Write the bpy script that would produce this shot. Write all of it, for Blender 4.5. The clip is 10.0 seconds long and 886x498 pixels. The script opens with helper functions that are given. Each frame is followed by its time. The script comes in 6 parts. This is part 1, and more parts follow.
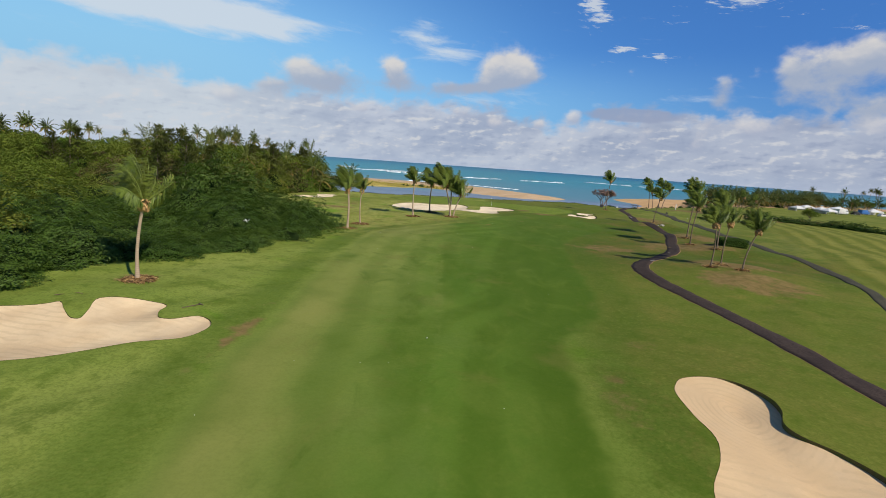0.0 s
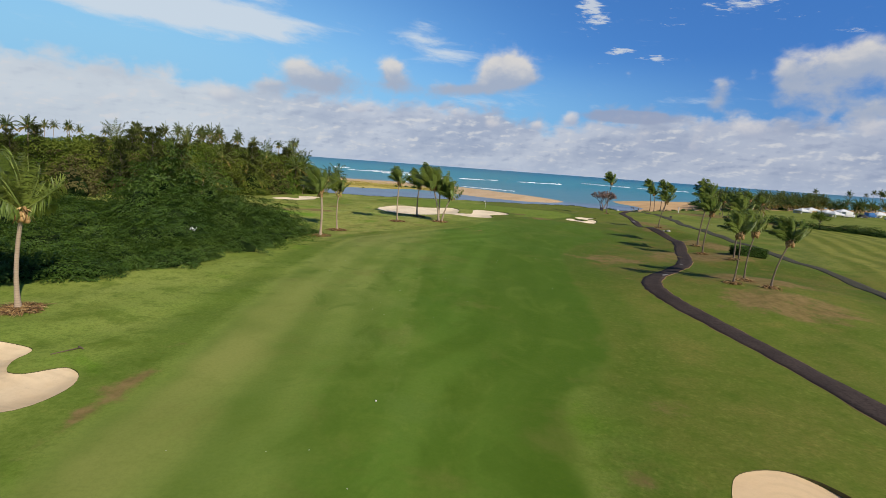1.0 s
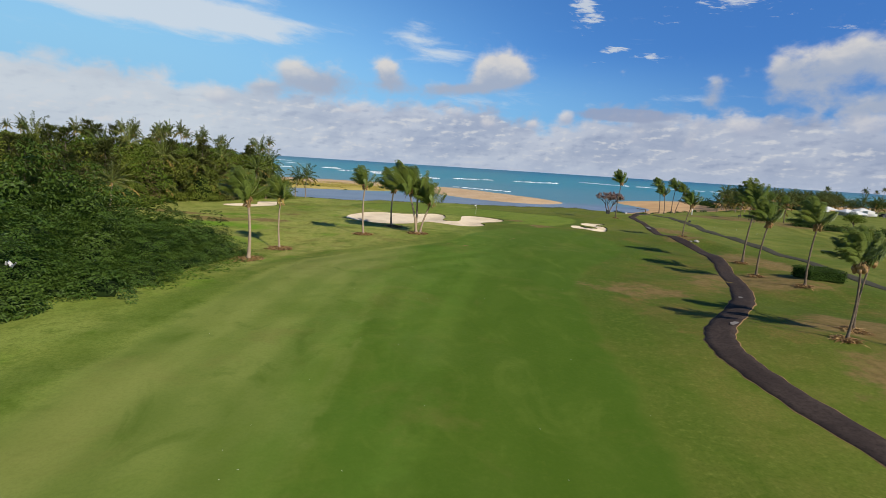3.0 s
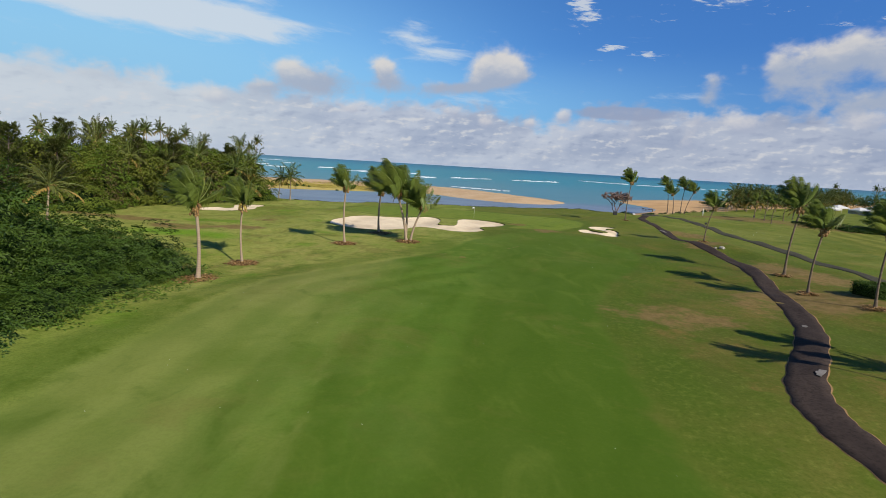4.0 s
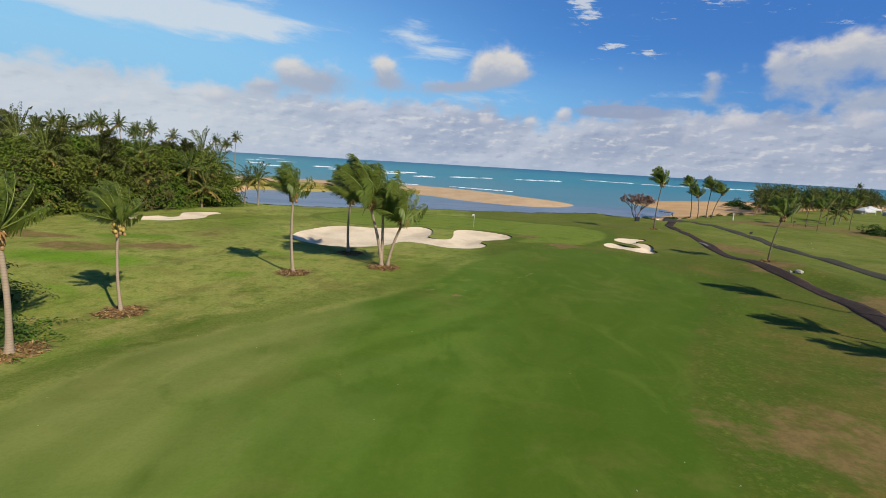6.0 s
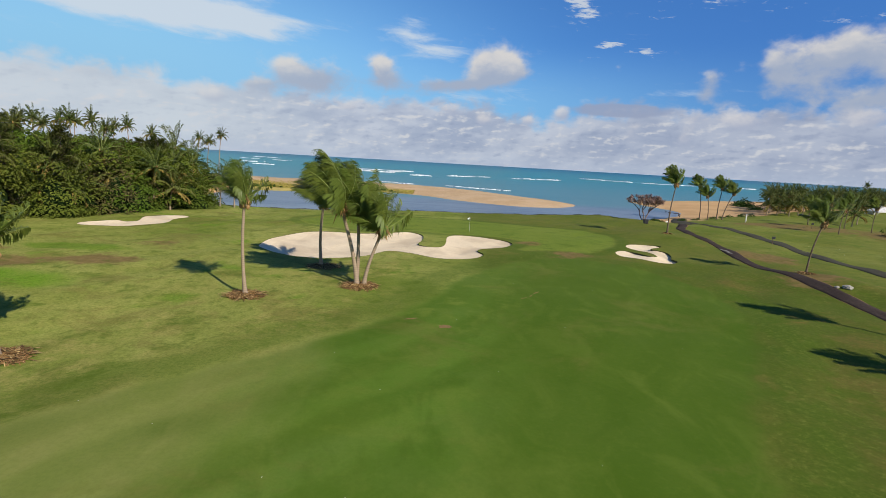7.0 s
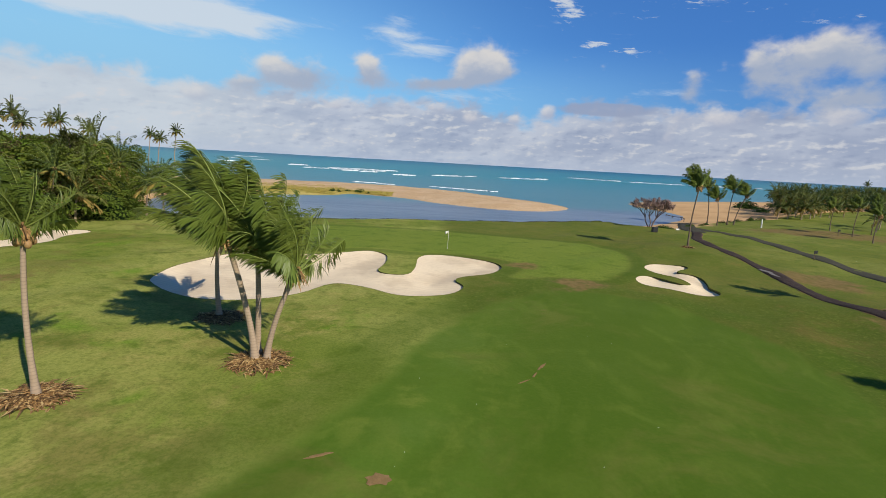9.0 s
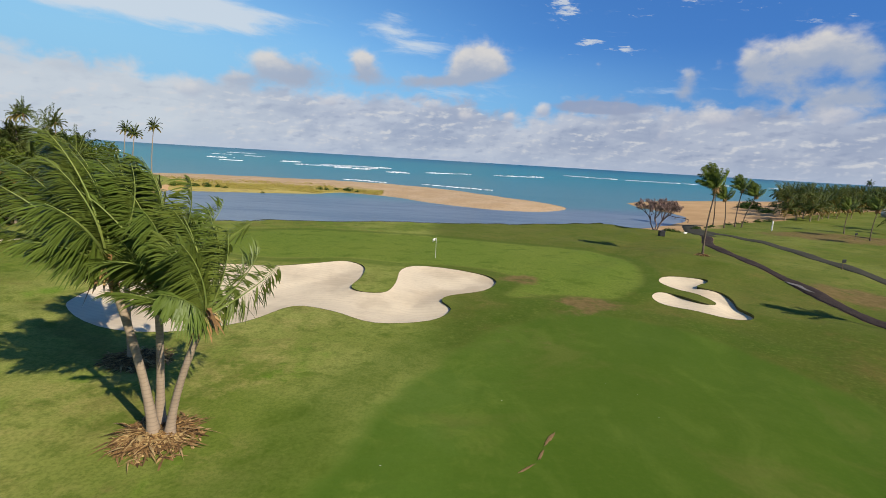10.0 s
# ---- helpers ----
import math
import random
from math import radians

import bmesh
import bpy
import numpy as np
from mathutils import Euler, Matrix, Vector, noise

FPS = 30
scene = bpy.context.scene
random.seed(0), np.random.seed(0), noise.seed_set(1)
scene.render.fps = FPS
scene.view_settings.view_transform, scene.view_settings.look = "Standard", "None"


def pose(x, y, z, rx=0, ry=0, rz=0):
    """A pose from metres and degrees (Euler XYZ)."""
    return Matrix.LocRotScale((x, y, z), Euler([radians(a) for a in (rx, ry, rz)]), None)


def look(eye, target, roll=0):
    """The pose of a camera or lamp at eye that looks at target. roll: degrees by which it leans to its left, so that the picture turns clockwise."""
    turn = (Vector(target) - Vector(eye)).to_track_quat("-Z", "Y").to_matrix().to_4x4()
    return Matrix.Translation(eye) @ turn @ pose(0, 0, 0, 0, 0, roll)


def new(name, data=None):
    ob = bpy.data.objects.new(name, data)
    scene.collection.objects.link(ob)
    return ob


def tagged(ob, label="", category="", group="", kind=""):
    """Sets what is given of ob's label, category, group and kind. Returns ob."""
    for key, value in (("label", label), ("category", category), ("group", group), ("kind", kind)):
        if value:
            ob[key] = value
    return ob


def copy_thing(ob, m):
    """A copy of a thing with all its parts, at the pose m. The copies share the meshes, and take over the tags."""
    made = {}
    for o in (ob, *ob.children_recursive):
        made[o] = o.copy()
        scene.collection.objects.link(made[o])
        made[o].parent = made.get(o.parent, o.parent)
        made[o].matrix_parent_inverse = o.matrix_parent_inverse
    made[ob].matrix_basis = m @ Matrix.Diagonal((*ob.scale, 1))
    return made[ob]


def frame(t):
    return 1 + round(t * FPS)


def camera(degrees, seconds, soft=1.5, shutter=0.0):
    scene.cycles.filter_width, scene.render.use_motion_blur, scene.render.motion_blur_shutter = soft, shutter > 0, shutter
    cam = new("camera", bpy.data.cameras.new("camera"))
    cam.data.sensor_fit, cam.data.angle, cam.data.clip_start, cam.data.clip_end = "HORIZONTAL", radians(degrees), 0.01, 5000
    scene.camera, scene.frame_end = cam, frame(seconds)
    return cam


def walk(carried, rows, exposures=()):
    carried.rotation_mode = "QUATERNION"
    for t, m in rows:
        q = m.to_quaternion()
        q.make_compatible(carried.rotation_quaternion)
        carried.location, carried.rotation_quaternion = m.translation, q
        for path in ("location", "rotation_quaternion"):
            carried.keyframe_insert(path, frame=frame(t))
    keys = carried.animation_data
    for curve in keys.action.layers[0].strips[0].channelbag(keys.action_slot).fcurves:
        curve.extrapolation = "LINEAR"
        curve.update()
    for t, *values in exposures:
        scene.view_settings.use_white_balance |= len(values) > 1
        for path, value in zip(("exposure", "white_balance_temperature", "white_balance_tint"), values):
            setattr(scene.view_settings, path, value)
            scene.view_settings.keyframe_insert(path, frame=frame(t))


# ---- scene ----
cam = camera(82.0, 10.0, soft=0.5)
PATH = [
    (0, (2.442, -2.984, 10.488), (2.404, -1.012, 10.158), 4.1),
    (0.5, (3.255, 1.263, 10.461), (3.222, 3.235, 10.133), 4.1),
    (1, (4.028, 5.567, 10.431), (3.999, 7.54, 10.106), 4.2),
    (1.5, (4.747, 10.045, 10.42), (4.723, 12.019, 10.097), 4.0),
    (2, (5.381, 14.618, 10.413), (5.358, 16.592, 10.089), 4.0),
    (2.5, (5.894, 19.249, 10.404), (5.874, 21.223, 10.08), 3.9),
    (4, (6.695, 33.39, 10.353), (6.686, 35.363, 10.025), 3.4),
    (4.5, (6.902, 38.035, 10.348), (6.895, 40.008, 10.02), 3.4),
    (5, (7.112, 42.566, 10.355), (7.103, 44.539, 10.024), 3.2),
    (5.5, (7.349, 46.986, 10.36), (7.337, 48.958, 10.029), 3.3),
    (7, (8.332, 59.672, 10.292), (8.33, 61.643, 9.955), 3.3),
    (7.5, (8.729, 63.803, 10.299), (8.737, 65.774, 9.961), 3.3),
    (8, (9.175, 67.832, 10.339), (9.196, 69.803, 10.0), 3.4),
    (8.5, (9.599, 71.677, 10.384), (9.633, 73.648, 10.045), 3.3),
    (9, (10.03, 75.389, 10.419), (10.078, 77.36, 10.081), 3.2),
    (9.5, (10.493, 79.034, 10.467), (10.557, 81.003, 10.125), 3.3),
    (10, (10.974, 82.639, 10.505), (11.042, 84.607, 10.158), 3.4),
]
walk(cam, [(t, look(eye, target, roll)) for t, eye, target, roll in PATH])

# ---- daylight ----
WIND = Vector((-0.95, 0.28, 0.08)).normalized()
SUN_ELEVATION, SUN_TURN = 35.5, 138.5
sun = new("sun", bpy.data.lights.new("sun", "SUN"))
sun.data.energy, sun.data.angle, sun.data.color = 5.0, radians(0.6), (1.0, 0.91, 0.76)
_se, _st = radians(SUN_ELEVATION), radians(SUN_TURN)
sun_way = Vector((math.sin(_st) * math.cos(_se), math.cos(_st) * math.cos(_se), math.sin(_se)))
sun.matrix_world = look(sun_way * 300, (0, 0, 0))
scene.view_settings.exposure = 0.0


class Nodes:
    """Small helper to write node trees as expressions."""

    def __init__(self, tree):
        self.tree = tree
        tree.nodes.clear()

    def add(self, kind, inputs=(), operation=None, clamp=False, data_type=None, blend_type=None, layer_name=None):
        n = self.tree.nodes.new(kind)
        if operation:
            n.operation = operation
        if clamp:
            n.use_clamp = True
        if data_type:
            n.data_type = data_type
        if blend_type:
            n.blend_type = blend_type
        if layer_name:
            n.layer_name = layer_name
        for k, v in dict(inputs).items():
            self.put(n.inputs[k], v)
        return n

    def put(self, socket, v):
        if isinstance(v, bpy.types.NodeSocket):
            self.tree.links.new(v, socket)
        elif v is not None:
            socket.default_value = v

    def math(self, op, a, b=None, c=None, clamp=False):
        n = self.add("ShaderNodeMath", operation=op, clamp=clamp)
        for i, v in enumerate((a, b, c)):
            self.put(n.inputs[i], v)
        return n.outputs[0]

    def step(self, x, lo, hi, a=0.0, b=1.0):
        n = self.add("ShaderNodeMapRange", {"Value": x, "From Min": lo, "From Max": hi, "To Min": a, "To Max": b})
        n.interpolation_type = "SMOOTHSTEP"
        return n.outputs[0]

    def mix(self, f, a, b, blend="MIX"):
        n = self.add("ShaderNodeMix", data_type="RGBA", blend_type=blend)
        self.put(n.inputs[0], f)
        for i, v in ((6, a), (7, b)):
            self.put(n.inputs[i], (*v, 1) if isinstance(v, tuple) and len(v) == 3 else v)
        return n.outputs[2]

    def noise(self, vector, scale, detail=4.0, rough=0.55, distort=0.0, out=0):
        return self.add("ShaderNodeTexNoise", {"Vector": vector, "Scale": scale, "Detail": detail, "Roughness": rough, "Distortion": distort}).outputs[out]

    def combine(self, x, y, z=0.0):
        n = self.add("ShaderNodeCombineXYZ")
        for i, v in enumerate((x, y, z)):
            self.put(n.inputs[i], v)
        return n.outputs[0]

    def split(self, v):
        return self.add("ShaderNodeSeparateXYZ", {0: v}).outputs


# Cumulus lobes: azimuth, elevation, half width, half height in degrees, weight, lift of the light.
CUMULUS = [
    (4.3, 10.7, 2.2, 1.7, 0.95, 0.25), (6.2, 9.9, 1.9, 1.3, 0.8, 0.2), (3.2, 9.5, 1.7, 1.3, 0.7), (0.6, 8.2, 2.8, 0.65, 0.75, -1.0), (-2.6, 7.6, 2.0, 0.9, 0.45, -0.8),
    (-7.8, 9.8, 1.2, 1.1, 0.9, 0.5), (-7.0, 8.1, 2.2, 1.2, 0.6, -0.7), (-17.4, 8.5, 1.6, 1.2, 0.85, 0.4), (-14.4, 7.8, 3.4, 1.5, 0.75, -0.5), (-19.6, 6.5, 2.4, 0.8, 0.55, -0.8), (-33.2, 6.2, 3.0, 1.2, 0.45, -0.5),
    (33.8, 10.6, 2.6, 1.7, 0.7, -0.2), (36.6, 11.4, 1.9, 1.7, 0.8), (30.9, 10.3, 1.3, 1.9, 0.55, -0.3), (33.2, 8.2, 3.4, 1.2, 0.42, -0.5), (39.4, 10.0, 1.7, 2.4, 0.62, -0.5), (38.2, 7.2, 3.0, 1.0, 0.55, -0.5),
    (25.8, 9.2, 0.9, 1.1, 0.55, -0.4), (25.4, 7.7, 1.2, 0.9, 0.45, -0.6),
]
# Small bright tops in the bank below them.
BUDS = [
    (3.6, 4.7, 1.0, 0.8, 0.55), (8.2, 4.8, 0.9, 0.6, 0.7), (12.0, 5.7, 1.0, 0.9, 0.8), (19.0, 4.0, 1.0, 1.1, 0.55), (24.1, 3.7, 0.9, 1.2, 0.6), (29.0, 5.4, 2.2, 1.2, 0.8),
    (24.9, 5.9, 1.0, 0.9, 0.7), (-24.5, 5.2, 1.3, 0.8, 0.8), (-34.9, 3.5, 0.9, 0.6, 0.4), (38.5, 5.7, 2.0, 1.1, 0.7), (-23.4, 3.2, 1.0, 0.6, 0.45), (0.0, 5.6, 2.2, 0.9, 0.5), (-11.5, 5.2, 1.6, 0.7, 0.4),
]
# High flecks and thin streaks, the same way.
FLECKS = [
    (13.4, 15.4, 1.5, 1.1, 0.55), (12.4, 16.8, 1.4, 0.9, 0.55), (16.0, 12.5, 1.7, 0.4, 0.62), (19.6, 11.8, 1.8, 0.4, 0.54), (14.3, 11.3, 1.2, 0.3, 0.28), (34.7, 13.6, 1.3, 0.3, 0.46),
    (26.5, 16.4, 4.5, 0.8, 0.50), (31.0, 15.0, 2.0, 0.5, 0.25), (20.0, 15.0, 3.0, 0.7, 0.2), (38.0, 14.0, 1.4, 0.4, 0.35), (5.2, 16.6, 0.7, 0.25, 0.3),
]
STREAKS = [
    (-29.0, 12.4, 9.5, 1.6, 0.66), (-21.0, 12.3, 5.5, 1.4, 0.46), (-39.0, 12.6, 10.0, 1.5, 0.6), (-30.0, 15.4, 10.0, 1.2, 0.5), (-4.6, 12.8, 2.2, 1.5, 0.42), (-1.2, 11.4, 2.6, 0.9, 0.44), (-8.5, 12.0, 2.0, 0.5, 0.25),
    (22.0, 8.0, 8.0, 0.7, 0.22), (2.0, 7.0, 8.0, 0.9, 0.25),
]


def make_sky():
    world = bpy.data.worlds.new("sky")
    scene.world = world
    world.use_nodes = True
    n = Nodes(world.node_tree)
    way = n.add("ShaderNodeTexCoord").outputs["Generated"]
    x, y, z = n.split(way)
    deg = 180 / math.pi
    az = n.math("MULTIPLY", n.math("ARCTAN2", x, y), deg)
    el = n.math("MULTIPLY", n.math("ARCSINE", z), deg)
    nishita = n.add("ShaderNodeTexSky")
    nishita.sky_type, nishita.sun_disc, nishita.altitude = "NISHITA", False, 0.0
    nishita.sun_elevation, nishita.sun_rotation = radians(SUN_ELEVATION), radians(SUN_TURN)
    nishita.air_density, nishita.dust_density, nishita.ozone_density = 1.0, 0.5, 2.5
    air = n.mix(1.0, nishita.outputs[0], (0.043, 0.083, 0.126), "MULTIPLY")
    # deeper towards the zenith and to the side away from the haze
    air = n.mix(n.step(el, 17.0, 45.0, 0.0, 0.62), air, (0.0, 0.0, 0.0))
    air = n.mix(n.step(az, -14.0, 34.0, 0.0, 0.62), air, (0.050, 0.175, 0.540))

    def lobes(rows):
        """Sum of soft lobes, and how high in them a direction lies."""
        total = high = None
        for a, e, rx, ry, w, *shade in rows:
            dx = n.math("MULTIPLY", n.math("SUBTRACT", az, a), 1 / rx)
            dy = n.math("MULTIPLY", n.math("SUBTRACT", el, e), 1 / ry)
            r2 = n.math("ADD", n.math("MULTIPLY", dx, dx), n.math("MULTIPLY", dy, dy))
            term = n.math("MULTIPLY", n.math("EXPONENT", n.math("MULTIPLY", r2, -1.0)), w)
            lift = n.math("MULTIPLY", term, n.math("ADD", n.math("ADD", dy, n.math("MULTIPLY", dx, -0.25)), shade[0] if shade else 0.0))
            total = term if total is None else n.math("ADD", total, term)
            high = lift if high is None else n.math("ADD", high, lift)
        return total, n.math("DIVIDE", high, n.math("ADD", total, 0.05))

    flat = n.combine(n.math("MULTIPLY", az, 0.1), n.math("MULTIPLY", el, 0.15), 0.0)
    puffs = n.noise(flat, 4.2, 5.0, 0.52, 0.25)
    curls = n.noise(flat, 11.0, 5.0, 0.55, 0.3)
    texture = n.math("ADD", n.math("MULTIPLY", n.math("SUBTRACT", puffs, 0.5), 1.5), n.math("MULTIPLY", n.math("SUBTRACT", curls, 0.5), 0.55))
    # thin veils, drawn out along the wind
    drawn = n.combine(n.math("ADD", n.math("MULTIPLY", az, 0.10), n.math("MULTIPLY", el, 0.14)), n.math("MULTIPLY", el, 0.40), 3.0)
    veil = n.noise(drawn, 2.0, 9.0, 0.6, 0.4)
    streaks = lobes(STREAKS)[0]
    thin = n.step(n.math("ADD", n.math("MULTIPLY", n.math("SUBTRACT", veil, 0.5), 1.1), streaks), 0.12, 0.62, 0.0, 0.92)
    paler = n.math("MULTIPLY", n.step(az, 14.0, -34.0, 0.0, 1.0), n.step(el, 24.0, 6.0))
    colour = n.mix(paler, air, (0.30, 0.60, 0.83))
    colour = n.mix(n.math("MULTIPLY", n.step(el, 13.0, 6.0), n.step(az, 34.0, 4.0, 0.15, 0.55)), colour, (0.25, 0.52, 0.80))
    colour = n.mix(thin, colour, (0.60, 0.68, 0.765))
    specks = n.noise(drawn, 7.0, 6.0, 0.62, 0.5)
    flecks = n.step(n.math("ADD", n.math("MULTIPLY", n.math("SUBTRACT", specks, 0.5), 1.6), lobes(FLECKS)[0]), 0.30, 0.66, 0.0, 0.85)
    colour = n.mix(flecks, colour, (0.60, 0.65, 0.71))
    # layered bank along the horizon: long rows of small grey and pale heaps
    rows = n.combine(n.math("MULTIPLY", az, 0.12), n.math("MULTIPLY", el, 0.26), 7.0)
    strata = n.noise(rows, 1.5, 3.0, 0.5, 0.0)
    row_up = n.add("ShaderNodeVectorMath", {0: rows, 1: (-0.05, 0.085, 0.0)}, operation="ADD").outputs[0]
    relief = n.math("SUBTRACT", n.noise(rows, 3.2, 3.2, 0.5, 0.0), n.noise(row_up, 3.2, 3.2, 0.5, 0.0))
    fine_rows = n.add("ShaderNodeVectorMath", {0: rows, 1: (3.1, 1.7, 2.0)}, operation="ADD").outputs[0]
    fine_up = n.add("ShaderNodeVectorMath", {0: row_up, 1: (3.12, 1.66, 2.0)}, operation="ADD").outputs[0]
    fine = n.math("SUBTRACT", n.noise(fine_rows, 7.0, 3.0, 0.5, 0.0), n.noise(fine_up, 7.0, 3.0, 0.5, 0.0))
    relief = n.math("ADD", relief, n.math("MULTIPLY", fine, n.step(el, 7.0, 2.0, 0.25, 0.6)))
    bank_colour = n.mix(n.step(strata, 0.34, 0.66), (0.355, 0.408, 0.535), (0.540, 0.580, 0.668))
    bank_colour = n.mix(n.step(az, 2.0, 26.0, 0.0, 0.45), bank_colour, (0.325, 0.372, 0.495))
    bank_colour = n.mix(n.step(az, -8.0, -30.0, 0.0, 0.75), bank_colour, (0.600, 0.655, 0.705))
    bank_colour = n.mix(n.step(relief, 0.02, 0.26, 0.0, 0.85), bank_colour, (0.640, 0.645, 0.670))
    bank_colour = n.mix(n.math("MULTIPLY", n.step(relief, -0.03, -0.30, 0.0, 0.62), n.step(az, -30.0, 0.0, 0.35, 1.0)), bank_colour, (0.275, 0.325, 0.460))
    bank_colour = n.mix(n.step(el, 1.8, 0.0, 0.0, 0.55), bank_colour, (0.435, 0.500, 0.625))
    gap = n.math("EXPONENT", n.math("MULTIPLY", n.math("POWER", n.math("MULTIPLY", n.math("SUBTRACT", az, 8.5), 0.24), 2.0), -1.0))
    edge = n.math("ADD", n.math("ADD", el, n.math("MULTIPLY", gap, 1.3)), n.math("MULTIPLY", n.math("SUBTRACT", strata, 0.5), 2.4))
    edge = n.math("SUBTRACT", edge, n.math("MULTIPLY", n.math("SUBTRACT", puffs, 0.5), 4.5))
    edge = n.math("SUBTRACT", edge, n.step(az, -16.0, -36.0, 0.0, 0.4))
    colour = n.mix(n.step(edge, 7.3, 5.3, 0.0, 0.95), colour, bank_colour)
    # a long flat grey cloud over the bank
    lens_x, lens_y = n.math("MULTIPLY", n.math("SUBTRACT", az, 17.5), 1 / 5.5), n.math("MULTIPLY", n.math("SUBTRACT", el, 6.2), 1 / 0.75)
    lens = n.math("EXPONENT", n.math("MULTIPLY", n.math("ADD", n.math("MULTIPLY", lens_x, lens_x), n.math("MULTIPLY", lens_y, lens_y)), -1.0))
    colour = n.mix(n.step(n.math("ADD", lens, n.math("MULTIPLY", texture, 0.35)), 0.3, 0.6, 0.0, 0.85), colour, (0.300, 0.355, 0.500))

    def pile(colour, rows, lo, hi, grey, white, most):
        total, height = lobes(rows)
        cover = n.step(n.math("ADD", total, n.math("MULTIPLY", texture, 0.55)), lo, hi, 0.0, most)
        lit = n.step(n.math("ADD", height, n.math("MULTIPLY", texture, 0.9)), -0.55, 0.95)
        body = n.mix(lit, grey, white)
        body = n.mix(n.step(az, -12.0, -32.0, 0.0, 0.55), body, (0.54, 0.61, 0.68))
        return n.mix(cover, colour, body)

    colour = pile(colour, BUDS, 0.18, 0.72, (0.40, 0.445, 0.565), (0.700, 0.680, 0.680), 0.85)
    colour = pile(colour, CUMULUS, 0.12, 0.72, (0.365, 0.425, 0.545), (0.690, 0.665, 0.640), 0.95)
    back = n.add("ShaderNodeBackground", {"Color": colour, "Strength": 1.0})
    n.add("ShaderNodeOutputWorld", {"Surface": back.outputs[0]})


make_sky()

# ---- materials ----


def surface(name, build, rough=0.8, bump=None, spec=0.4, translucent=0.0, metal=0.0):
    """A node material: build(n, place) gives the colour; bump is (scale, strength, distance)."""
    m = bpy.data.materials.new(name)
    m.use_nodes = True
    n = Nodes(m.node_tree)
    place = n.add("ShaderNodeNewGeometry").outputs["Position"]
    colour = build(n, place)
    shader = n.add("ShaderNodeBsdfPrincipled", {"Base Color": colour, "Roughness": rough, "Specular IOR Level": spec, "Metallic": metal})
    if bump:
        height = n.noise(place, bump[0], 5.0, 0.6)
        n.put(shader.inputs["Normal"], n.add("ShaderNodeBump", {"Height": height, "Strength": bump[1], "Distance": bump[2]}).outputs[0])
    out = shader.outputs[0]
    if translucent:
        back = n.add("ShaderNodeBsdfTranslucent", {"Color": colour})
        out = n.add("ShaderNodeMixShader", {0: translucent, 1: out, 2: back.outputs[0]}).outputs[0]
    n.add("ShaderNodeOutputMaterial", {"Surface": out})
    return m


def blend2(a, b, scale=2.0, fine=12.0, c=None):
    def build(n, place):
        col = n.mix(n.step(n.noise(place, scale, 4.0), 0.35, 0.65), a, b)
        return n.mix(n.step(n.noise(place, fine, 5.0, 0.65), 0.4, 0.75), col, c or tuple(v * 0.7 for v in a))
    return build


def by_object(a, b, c, fine=6.0):
    """Varies from object to object and within each."""
    def build(n, place):
        rnd = n.add("ShaderNodeObjectInfo").outputs["Random"]
        island = n.add("ShaderNodeNewGeometry").outputs["Random Per Island"]
        col = n.mix(rnd, a, b)
        col = n.mix(n.math("MULTIPLY", n.step(n.noise(place, 0.35, 3.0), 0.35, 0.7), 0.55), col, c)
        return n.mix(n.math("MULTIPLY", island, 0.55), col, tuple(v * 0.55 for v in a))
    return build


